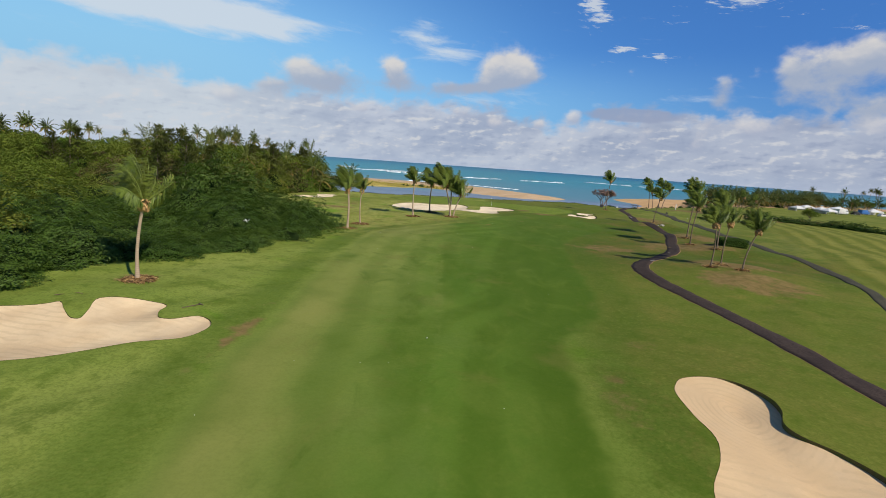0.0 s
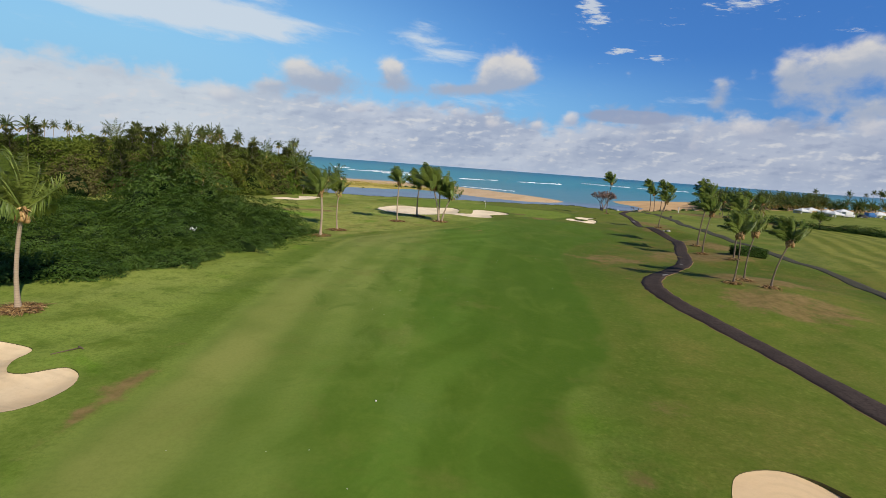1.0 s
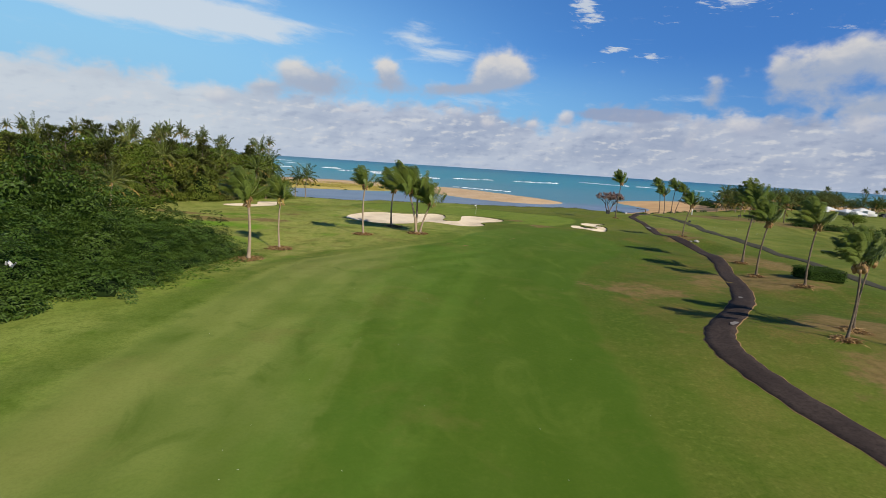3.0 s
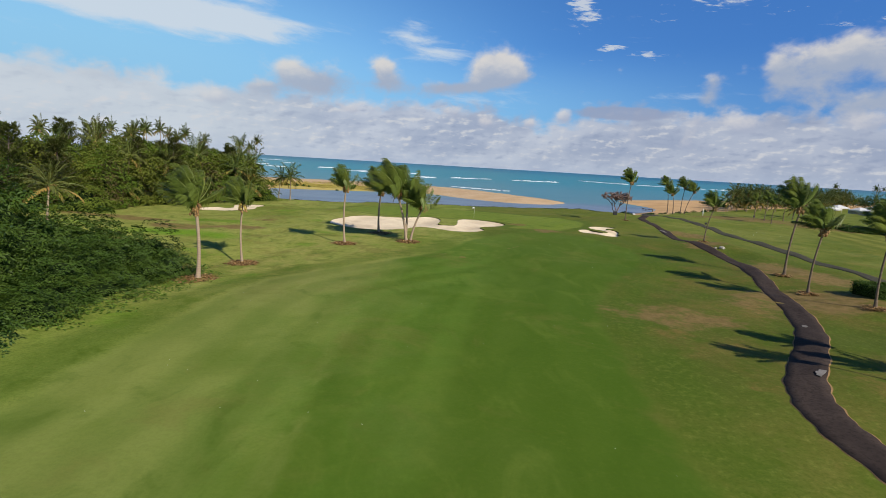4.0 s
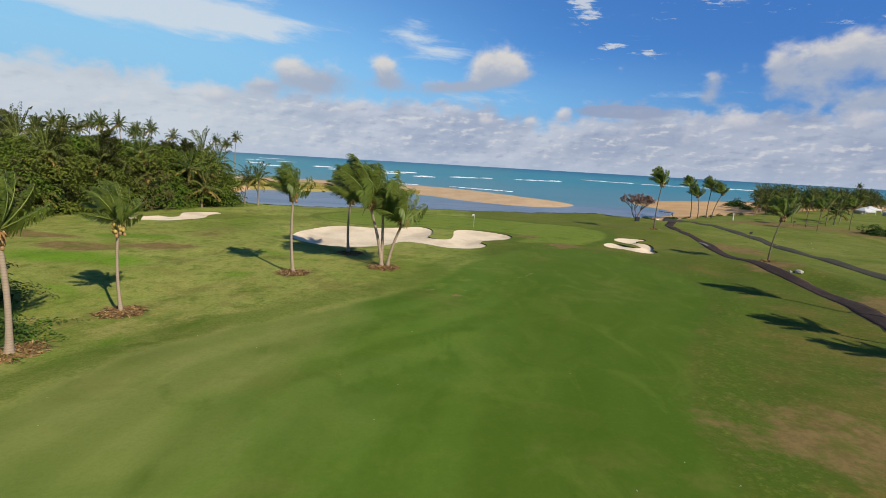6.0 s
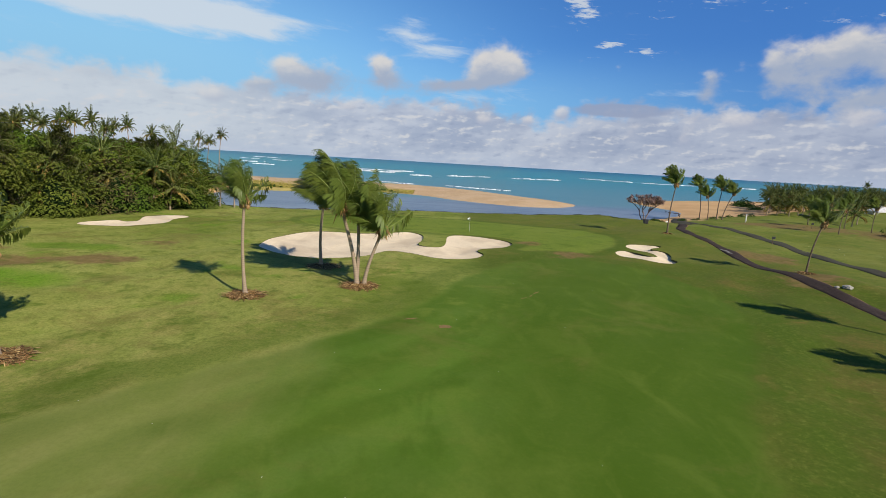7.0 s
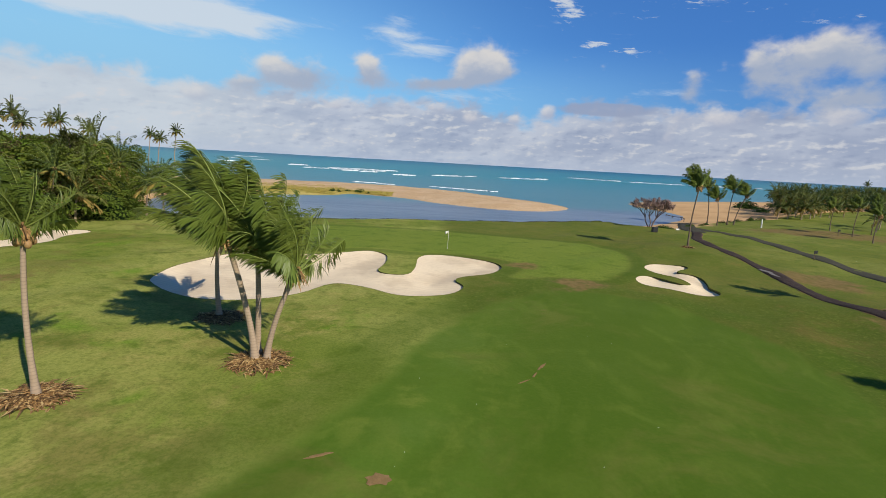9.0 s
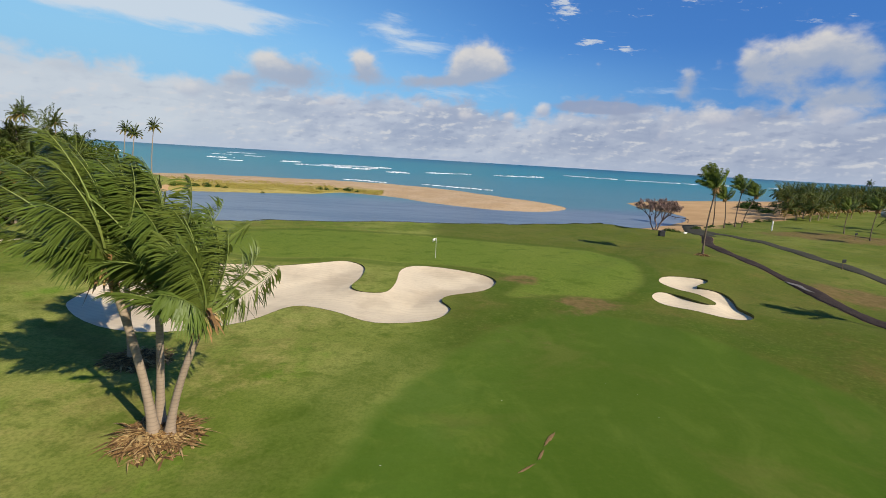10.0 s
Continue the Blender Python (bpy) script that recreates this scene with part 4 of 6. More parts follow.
def make_spit():
    v, f = fill_loop(SPIT, 3.0)
    d = away(v, SPIT)
    z = -2.06 + 1.5 * (1 - np.exp(-d / 11.0)) + 0.12 * np.sin(v[:, 0] * 0.23) * np.sin(v[:, 1] * 0.31) * np.clip(d / 4, 0, 1)
    thing("sand_spit", "low golden sand spit between lagoon and sea", "sand spit", kind="structure", data=mesh_of("sand_spit", np.column_stack((v, z)), f, BEACH, True))


make_spit()


def surf_line(x0, y0, x1, y1, broad, rng, crest=1.0):
    """A breaking crest: a ragged white ridge on the water."""
    n = 26
    verts, faces = [], []
    for i in range(n + 1):
        t = i / n
        taper = math.sin(math.pi * min(max(t, 0.02), 0.98)) ** 0.5
        px, py = x0 + (x1 - x0) * t, y0 + (y1 - y0) * t + rng.uniform(-1.2, 1.2)
        w = broad * taper * rng.uniform(0.35, 1.1)
        h = 0.25 + crest * taper * rng.uniform(0.25, 1.0)
        verts += [(px, py - w, -2.05), (px + rng.uniform(-1, 1), py - w * 0.4, -2 + h * 0.7), (px, py, -2 + h), (px, py + w * 0.5, -2.05)]
        if i:
            a, b = (i - 1) * 4, i * 4
            faces += [(a + j, b + j, b + j + 1, a + j + 1) for j in range(3)]
    thing("wave", "white breaking wave crest on the sea", "wave", "breaking waves", "structure", mesh_of("wave", verts, faces, FOAM, True))


_rng = random.Random(11)
REEF = [(8, 522, 64, 560, 5), (70, 565, 122, 585, 4), (-112, 560, -38, 556, 5), (-70, 522, -42, 528, 6), (-60, 600, -30, 592, 4), (-150, 640, -128, 640, 5), (-268, 870, -240, 872, 7), (-330, 900, -300, 905, 6), (-380, 700, -350, 702, 5), (186, 760, 240, 700, 6), (246, 690, 330, 690, 6)]
OUTER = [(340, 690, 400, 715, 5), (420, 730, 470, 735, 6), (-180, 560, -165, 562, 4), (-235, 655, -210, 655, 4), (10, 325, 40, 312, 1.2), (-30, 330, -8, 326, 1.2), (-420, 1200, -360, 1200, 7), (520, 780, 620, 800, 6), (-20, 480, -6, 482, 3), (-95, 600, -60, 604, 5)]
for row in REEF + OUTER:
    x0, y0, x1, y1, broad = row
    pieces = max(1, round(abs(x1 - x0) / 13))
    for k in range(pieces):
        if _rng.random() < 0.05 and pieces > 2:
            continue
        a, b = (k + _rng.uniform(-0.2, 0.1)) / pieces, (k + _rng.uniform(0.85, 1.2)) / pieces
        dy = _rng.gauss(0, 3)
        surf_line(x0 + (x1 - x0) * a, y0 + (y1 - y0) * a + dy, x0 + (x1 - x0) * b, y0 + (y1 - y0) * b + dy + _rng.uniform(-3, 3), broad * _rng.uniform(0.6, 1.8), _rng, 0.15 if broad < 2 else _rng.uniform(0.3, 1.3))
        if broad >= 4 and _rng.random() < 0.4:
            c = _rng.uniform(6, 26)
            surf_line(x0 + (x1 - x0) * a + c * 0.4, y0 + (y1 - y0) * a + dy + c, x0 + (x1 - x0) * b - 2, y0 + (y1 - y0) * b + dy + c, broad * _rng.uniform(0.4, 0.9), _rng, 0.3)

# ---- plants ----


def blades(out_v, out_f, base, direction, up, length, width, bend=0.25):
    """One leaf: a pointed blade folded along its middle."""
    side = direction.cross(up)
    if side.length < 1e-4:
        side = Vector((1, 0, 0))
    side = side.normalized() * width / 2
    mid = base + direction * length * 0.45 + up * width * 0.12
    k = len(out_v)
    out_v += [base, mid + side, base + direction * length - up * length * bend, mid - side]
    out_f.append((k, k + 1, k + 2, k + 3))


def leafy_dome(seed, radius, height, leaves, leaf, lumps=18, base=0.0):
    """Leaves over a lumpy dome, and an added near-black dome within that stands for shade."""
    rng = random.Random(seed)
    bumps = [(Vector((rng.gauss(0, 1), rng.gauss(0, 1), rng.uniform(-0.1, 1))).normalized(), rng.uniform(0.12, 0.42), rng.uniform(7.0, 22.0)) for _ in range(lumps)]

    def shape(d):
        r = 0.76
        for b, w, k in bumps:
            r += w * math.exp(k * (d.dot(b) - 1))
        return r
    v, f = [], []
    for _ in range(leaves // 12):
        d = Vector((rng.gauss(0, 1), rng.gauss(0, 1), rng.gauss(0.25, 0.8)))
        if d.z < -0.15:
            d.z = -d.z * 0.5
        d.normalize()
        r = shape(d) * (1.06 - 0.36 * rng.random() ** 1.6)
        hub = Vector((d.x * r * radius, d.y * r * radius, base + max(d.z * r * height, 0.1)))
        out = Vector((d.x / radius, d.y / radius, d.z / height)).normalized()
        lay = (out * 0.6 + Vector((rng.uniform(-0.3, 0.3), rng.uniform(-0.3, 0.3), 1.0))).normalized()
        turn = rng.uniform(0, 6.28)
        side = lay.cross(out + Vector((0.3, 0.1, 0))).normalized()
        ahead = side.cross(lay)
        for k in range(12):
            a = turn + k * 2.399963
            q = leaf * 1.5 * math.sqrt((k + 0.5) / 12)
            way = (side * math.cos(a) + ahead * math.sin(a) + lay * rng.uniform(-0.15, 0.35)).normalized()
            p = hub + way * q * 0.8 + lay * rng.uniform(-0.1, 0.1)
            p.z = max(p.z, base + 0.03)
            blades(v, f, p, way, lay, leaf * rng.uniform(0.7, 1.3), leaf * rng.uniform(0.4, 0.62), 0.3)
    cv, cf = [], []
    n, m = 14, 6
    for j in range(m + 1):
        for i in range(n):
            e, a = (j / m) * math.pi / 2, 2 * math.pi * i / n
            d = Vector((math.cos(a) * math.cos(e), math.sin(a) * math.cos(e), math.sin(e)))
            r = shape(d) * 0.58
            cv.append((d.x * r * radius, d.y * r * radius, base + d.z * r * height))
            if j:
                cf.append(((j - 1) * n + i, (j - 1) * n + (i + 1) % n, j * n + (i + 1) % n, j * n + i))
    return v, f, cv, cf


def tube(verts, faces, line, radii, sides=6):
    """A tapering limb along a line of points."""
    k0 = len(verts)
    for i, (p, r) in enumerate(zip(line, radii)):
        d = (line[min(i + 1, len(line) - 1)] - line[max(i - 1, 0)]).normalized()
        a = d.cross(Vector((0.3, 0.9, 0.1))).normalized()
        b = d.cross(a)
        for j in range(sides):
            t = 2 * math.pi * j / sides
            verts.append(p + (a * math.cos(t) + b * math.sin(t)) * r)
        if i:
            s, e = k0 + (i - 1) * sides, k0 + i * sides
            faces += [(s + j, s + (j + 1) % sides, e + (j + 1) % sides, e + j) for j in range(sides)]
    faces.append(tuple(k0 + (len(line) - 1) * sides + j for j in range(sides)))


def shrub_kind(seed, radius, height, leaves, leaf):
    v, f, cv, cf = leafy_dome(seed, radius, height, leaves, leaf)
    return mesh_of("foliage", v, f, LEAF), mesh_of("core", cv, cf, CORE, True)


def tree_kind(seed, height, spread, leaves, leaf):
    """A broad tree: bole, limbs, and several uneven leaf heads."""
    rng = random.Random(seed)
    tv, tf, lv, lf = [], [], [], []
    fork = height * 0.3
    tube(tv, tf, [Vector((0, 0, -0.2)), Vector((0.1, 0, fork * 0.5)), Vector((0, 0.1, fork))], [0.26, 0.2, 0.17])
    heads = []
    for i in range(7):
        a = 2 * math.pi * i / 7 + rng.uniform(-0.3, 0.3)
        r = spread * rng.uniform(0.25, 0.75) if i else 0
        heads.append(Vector((math.cos(a) * r, math.sin(a) * r, height * rng.uniform(0.45, 0.82))))
    for h in heads:
        mid = h * 0.5 + Vector((0, 0, fork * 0.4))
        tube(tv, tf, [Vector((0, 0.1, fork * 0.9)), mid, h], [0.13, 0.08, 0.03], 5)
        size = spread * rng.uniform(0.34, 0.5)
        for _ in range(leaves // 7):
            d = Vector((rng.gauss(0, 1), rng.gauss(0, 1), rng.gauss(0.1, 0.9))).normalized()
            p = h + Vector((d.x * size, d.y * size, d.z * size * 0.75)) * rng.uniform(0.6, 1.1)
            way = (d * 0.6 + Vector((rng.uniform(-1, 1), rng.uniform(-1, 1), rng.uniform(-0.6, 0.6)))).normalized()
            blades(lv, lf, p, way, (d + Vector((0, 0, 0.6))).normalized(), leaf * rng.uniform(0.6, 1.4), leaf * rng.uniform(0.45, 0.7))
    return mesh_of("trunk", tv, tf, BARK, True), mesh_of("crown", lv, lf, LEAF_TREE)


def casuarina_kind(seed, height):
    """A feathery, pointed tree with drooping sprays."""
    rng = random.Random(seed)
    tv, tf, lv, lf = [], [], [], []
    tube(tv, tf, [Vector((0, 0, -0.2)), Vector((0.1, 0.1, height * 0.5)), Vector((-0.3, 0, height * 0.97))], [0.2, 0.12, 0.03])
    for _ in range(150):
        z = height * rng.uniform(0.12, 0.98)
        a = rng.uniform(0, 6.28)
        reach = (1.15 - z / height) * height * 0.3 * rng.uniform(0.6, 1.1) + 0.3
        s = Vector((-0.3 * z / height, 0, z))
        e = s + Vector((math.cos(a) * reach, math.sin(a) * reach, reach * rng.uniform(0.2, 0.9)))
        tube(tv, tf, [s, e], [0.03, 0.01], 3)
        for _ in range(22):
            p = s.lerp(e, rng.uniform(0.2, 1.05))
            way = ((e - s).normalized() * 0.6 + Vector((rng.uniform(-1, 1), rng.uniform(-1, 1), rng.uniform(-0.3, 1.0))) + WIND * 0.3).normalized()
            blades(lv, lf, p, way, Vector((0, 0, 1)), rng.uniform(0.5, 1.0), 0.13)
    return mesh_of("trunk", tv, tf, BARK, True), mesh_of("crown", lv, lf, NEEDLE)


def frond_shape(rng, azimuth, rise, length, pairs, width, wind, droop, steps=14):
    """One windblown palm frond: stalk line, leaflets combed by the wind."""
    d = Vector((math.cos(azimuth) * math.cos(rise), math.sin(azimuth) * math.cos(rise), math.sin(rise)))
    line, ways = [Vector((0, 0, 0))], [d.copy()]
    for i in range(steps):
        t = i / steps
        d = (d + (WIND * wind * (0.35 + 1.3 * t) + Vector((0, 0, 0.25 - droop * 1.9 * t * t - 0.25 * droop))) / steps).normalized()
        line.append(line[-1] + d * length / steps)
        ways.append(d.copy())
    v, f, sv, sf = [], [], [], []
    phase = rng.uniform(0, 6.28)
    tube(sv, sf, line, [0.05 * (1 - 0.92 * i / steps) + 0.003 for i in range(steps + 1)], 3)
    twist = rng.uniform(-0.9, 0.9)
    for i in range(pairs):
        s = 0.13 + 0.87 * (i + 0.5) / pairs
        k = min(int(s * steps), steps - 1)
        p = line[k].lerp(line[k + 1], s * steps - k)
        d = ways[k]
        side = d.cross(Vector((0, 0, 1)) + WIND * twist)
        if side.length < 0.05:
            side = d.cross(Vector((0.5, 1, 0)))
        side.normalize()
        near = steps > 8
        l = length * (0.31 if near else 0.19) * (0.45 + 0.55 * math.sin(math.pi * min(s * 0.85 + 0.1, 1))) * rng.uniform(0.7, 1.2)
        ruffle = math.sin(i * 0.31 + phase) + 0.6 * math.sin(i * 0.83 + 2 * phase)
        for sign in (-1, 1):
            if rng.random() < 0.09:
                continue
            if near:
                way = (side * sign * 0.42 + d * 0.30 + WIND * wind * 0.62 + Vector((0.05 * ruffle, 0.08 * ruffle, -0.30 + 0.10 * ruffle + rng.uniform(-0.14, 0.14)))).normalized()
                end = (way + WIND * wind * 0.25 + Vector((rng.uniform(-0.1, 0.1), rng.uniform(-0.1, 0.1), -0.32 + 0.08 * ruffle + rng.uniform(-0.15, 0.15)))).normalized()
            else:
                way = (side * sign * 0.7 + d * 0.65 + WIND * wind * 0.35 + Vector((rng.uniform(-0.12, 0.12), rng.uniform(-0.12, 0.12), -0.16 + 0.45 * rng.uniform(-0.4, 0.3)))).normalized()
                end = (way + WIND * wind * 0.35 + Vector((0, 0, -0.95 + 0.45 * rng.uniform(-0.4, 0.4)))).normalized()
            flat = way.cross(d.cross(way)).normalized()
            w = (way.cross(Vector((0, 0, 1))).normalized() * 0.6 + flat * 0.4).normalized() * width * 0.5
            n = len(v)
            m = p + way * l * 0.45
            if near:
                e = m + end * l * 0.35
                tip = e + (end + Vector((0, 0, -0.28))).normalized() * l * 0.25
                v += [p, m + w, e + w * 0.8, tip, e - w * 0.8, m - w]
                f += [(n, n + 1, n + 5), (n + 1, n + 2, n + 4, n + 5), (n + 2, n + 3, n + 4)]
            else:
                v += [p, m + w, m + end * l * 0.5, m - w]
                f.append((n, n + 1, n + 2, n + 3))
    return v, f, sv, sf


def join(a, b):
    """Adds (verts, faces) b to a."""
    k = len(a[0])
    a[0].extend(b[0])
    a[1].extend([tuple(i + k for i in q) for q in b[1]])


def two_tone(name, v, f, sv, sf, first, second):
    """Leaves and stalk as one mesh with two materials."""
    me = mesh_of(name, list(v) + list(sv), list(f) + [tuple(i + len(v) for i in q) for q in sf], first)
    me.materials.append(second)
    me.polygons.foreach_set("material_index", [0] * len(f) + [1] * len(sf))
    return me


def frond_set(seed, count, length, pairs, width, wind, steps=14):
    rng = random.Random(seed)
    made = []
    for i in range(count):
        q = (i + 0.5) / count
        az = i * 2.399963 + rng.uniform(-0.25, 0.25)
        rise = radians((88 - 74 * q ** 1.2 if steps > 8 else 76 - 100 * q) + rng.uniform(-8, 8))
        l = length * (0.95 - 0.2 * q) * rng.uniform(0.9, 1.1)
        made.append(frond_shape(rng, az, rise, l, pairs, width, wind * (1.0 - 0.25 * q), (0.28 + 0.5 * q + (0.9 if i % 13 == 12 else 0.0)) if steps > 8 else 1.5 + 0.7 * q, steps))
    return made


FRONDS = [[two_tone("frond", *s, FROND, STALK) for s in frond_set(seed, 25, 4.1, 105, 0.056, w)] for seed, w in ((21, 1.1), (34, 0.9), (47, 1.2))]


def coconut_shape(material):
    bm = bmesh.new()
    bmesh.ops.create_icosphere(bm, subdivisions=2, radius=1, matrix=Matrix.Diagonal((0.14, 0.14, 0.18, 1)))
    me = bpy.data.meshes.new("coconut")
    bm.to_mesh(me)
    bm.free()
    me.materials.append(material)
    return me


def husk_skirt(seed):
    """Dry sheaths and broken stalks that hang below the crown."""
    rng = random.Random(seed)
    v, f = [], []
    for i in range(44):
        a = rng.uniform(0, 6.28)
        out = Vector((math.cos(a), math.sin(a), 0))
        blades(v, f, out * 0.1 + Vector((0, 0, rng.uniform(-0.1, 0.25))), (out * 0.8 + Vector((0, 0, rng.uniform(-1.0, 0.5)))).normalized(), Vector((0, 0, 1)), rng.uniform(0.4, 0.85), 0.14, 0.4)
    return mesh_of("husk", v, f, DRY)


NUT, YELLOW_NUT = coconut_shape(COCONUT), coconut_shape(YELLOW_HUSK)
HUSKS = [husk_skirt(3), husk_skirt(4)]


def palm(x, y, lean, height, seed, label, group="coconut palms along the fairway", size=1.0, bow=0.35, drop=0.0):
    """A coconut palm: swollen foot, slender bowed stem, crown of single fronds."""
    rng = random.Random(seed)
    z = H(x, y) - drop
    tree = thing("coconut_palm", label, "palm tree", group, at=(x, y, z))
    top = Vector((lean[0], lean[1], height))
    line, radii = [], []
    n = 16
    for i in range(n + 1):
        t = i / n
        sway = math.sin(math.pi * t) * bow
        line.append(Vector((top.x * t ** 1.3 - sway * 0.5 * (1 if top.x >= 0 else -1), top.y * t ** 1.3, -0.15 + (height + 0.15) * t)))
        radii.append((0.112 + 0.13 * math.exp(-t * 10) + 0.03 * (1 - t)) * size ** (0.5 if x < 10 else 1.1) * (0.9 if x > 10 else 1.0) * (1 + 0.05 * (i % 2)) * {2: 1.15, 3: 0.85}.get(seed, 1.0))
    v, f = [], []
    tube(v, f, line, radii, 9)
    part("trunk", mesh_of("trunk", v, f, DARK_TRUNK if x > 10 else TRUNK, True), tree, "dark brown trunk" if x > 10 else "")
    head = top + Vector((0, 0, 0.05))
    fronds = FRONDS[seed % 3]
    for me in (fronds if x < 10 else fronds[::4] + fronds[1::4] + fronds[2::4]):
        ob = part("frond", me, tree)
        ob.location = head
        ob.scale = (size,) * 3
        ob.rotation_euler = (rng.uniform(-0.07, 0.07), rng.uniform(-0.07, 0.07), rng.uniform(-0.22, 0.22))
    skirt = part("husk", HUSKS[seed % 2], tree, "dry brown leaf sheaths")
    skirt.location, skirt.scale = head, (size * 1.15,) * 3
    laden = seed in (2, 3)
    for i in range(24 if laden else 5 if size > 0.97 else 15):
        a = i * 2.4 + rng.uniform(-0.4, 0.4)
        nut = part("coconut", YELLOW_NUT if seed == 3 and i < 17 else NUT, tree)
        r = rng.uniform(0.2, 0.42 if laden else 0.33)
        nut.scale = (0.74,) * 3 if laden else (1, 1, 1)
        nut.location = head + Vector((math.cos(a) * r, math.sin(a) * r, -0.1 - 0.036 * i))
    return tree


def far_crown(seed, count, length, pairs, width, wind, steps=5):
    """Fronds of one crown as a single mesh; the lowest ones have yellowed."""
    green, old, stalks = ([], []), ([], []), ([], [])
    for i, (v, f, sv, sf) in enumerate(frond_set(seed, count, length, pairs, width, wind, steps)):
        join(old if i > 0.8 * count else green, (v, f))
        join(stalks, (sv, sf))
    k = len(green[1])
    join(green, old)
    me = two_tone("crown", *green, *stalks, FROND_FAR, STALK)
    me.materials.append(OLD_FROND)
    me.polygons.foreach_set("material_index", [0] * k + [2] * (len(green[1]) - k) + [1] * len(stalks[1]))
    return me


def far_trunk(height, bend):
    v, f = [], []
    tube(v, f, [Vector((bend * (i / 5) ** 2, 0, -0.3 + (height + 0.3) * i / 5)) for i in range(6)], [0.2, 0.15, 0.13, 0.12, 0.11, 0.1], 6)
    return mesh_of("trunk", v, f, TRUNK, True)


def far_palm_kind(seed, height, bend, count=24, wind=0.8, length=2.8):
    tree = thing("coconut_palm", "tall wind-bent coconut palm in the distance", "palm tree", "distant coconut palms")
    part("trunk", far_trunk(height, bend), tree)
    crown = part("crown", far_crown(seed, count, length, 13, 0.26, wind) if length < 2 else far_crown(seed, count, length, 22, 0.2, wind, 7), tree)
    crown.location = (bend, 0, height)
    part("husk", HUSKS[seed % 2], tree, "dry brown leaf sheaths").location = (bend, 0, height)
    return tree


def debris(x, y, r, seed, count=130):
    """A low heap of fallen dry fronds round a palm's foot."""
    rng = random.Random(seed)
    v, f = [], []
    k = 18
    reach = [rng.uniform(0.72, 1.05) for _ in range(k)]
    v.append(Vector((0, 0, 0.16)))
    for ring, z in ((0.3, 0.14), (0.55, 0.07), (0.78, -0.05)):
        for i in range(k):
            a = 2 * math.pi * i / k
            q = r * ring * reach[i]
            v.append(Vector((math.cos(a) * q, math.sin(a) * q, z + rng.uniform(-0.03, 0.04))))
    f += [(0, 1 + i, 1 + (i + 1) % k) for i in range(k)]
    for ring in (0, 1):
        b = 1 + ring * k
        f += [(b + i, b + k + i, b + k + (i + 1) % k, b + (i + 1) % k) for i in range(k)]
    for _ in range(count):
        a = rng.uniform(0, 6.28)
        q = r * math.sqrt(rng.uniform(0.01, 1.0)) * reach[int(a / 6.2832 * k) % k]
        p = Vector((math.cos(a) * q, math.sin(a) * q, 0.03 + rng.uniform(0.6, 1.3) * 0.18 * max(0, 1 - q / r)))
        w = a + rng.uniform(-0.9, 2.6)
        long = rng.random() < 0.3
        blades(v, f, p, Vector((math.cos(w), math.sin(w), rng.uniform(-0.10, 0.22))).normalized(), Vector((0, 0, 1)), rng.uniform(0.5, 1.1) if long else rng.uniform(0.15, 0.45), rng.uniform(0.05, 0.10) if long else rng.uniform(0.05, 0.13), 0.15)
    thing("palm_litter", "low heap of fallen brown palm fronds on the turf", "palm litter", "litter round the palms", "stuff", mesh_of("palm_litter", v, f, DRY), (x, y, H(x, y) + 0.01))


# palms beside the fairway: place, lean of the head, height, seed
SINGLE = "slender coconut palm with windblown green crown and ringed trunk"
for x, y, lean, h, seed, size in [
    (-21.3, 34.2, (0.6, 0), 5.9, 1, 0.92), (-14.3, 75.7, (-0.05, 0), 6.4, 2, 0.95), (-13.8, 83.9, (0.1, 0), 6.1, 3, 0.76), (-5.7, 95.1, (0.0, 0), 6.9, 4, 0.74), (-3.1, 106.7, (0.15, 0), 6.0, 5, 1.0),
    (32.4, 56.0, (-0.1, -0.1), 5.1, 6, 0.64), (35.2, 59.0, (0.5, 0.2), 5.2, 7, 0.62), (42.5, 74.7, (0.35, 0.2), 6.3, 8, 0.78), (35.5, 54.9, (1.25, 0.2), 4.7, 9, 0.70),
    (44.3, 89.1, (0.9, 0.4), 7.6, 10, 0.9), (41.2, 80.8, (0.5, 0), 6.2, 11, 0.78), (47.5, 113.8, (1.0, 0), 5.7, 12, 0.72), (45.2, 143.8, (0.5, 0), 8.3, 13, 0.82),
]:
    palm(x, y, lean, h, seed, SINGLE, size=size * 0.95)
    debris(x, y, {2: 1.9, 3: 1.45, 4: 1.4}.get(seed, 1.25 if x < 0 else 0.8), seed, 800 if x < 0 else 260)
# three stems from one clump
for x, y, lean, h, seed, size in [(1.45, 100.0, (-1.4, 0.1), 6.15, 14, 1.2), (1.3, 100.7, (-0.05, 0.3), 5.8, 15, 1.14), (2.0, 100.0, (1.4, 0), 4.55, 16, 1.0)]:
    palm(x, y, lean, h, seed, "coconut palm leaning out of a clump of three", "clump of three palms", size, 0.15)
debris(1.65, 99.8, 1.5, 77, 1000)
debris(-2.6, 106.5, 1.3, 78, 600)
# by the beach
for x, y, lean, h, seed in [(77.8, 199.5, (-0.9, 0), 8.8, 17), (77.2, 194, (-0.7, 0), 6.3, 18), (79.6, 194, (0.5, 0), 8.2, 19), (80.2, 192.5, (2.2, 0), 7.0, 20)]:
    palm(x, y, lean, h, seed, "coconut palm beside the sandy beach", "palms by the beach", 0.88)
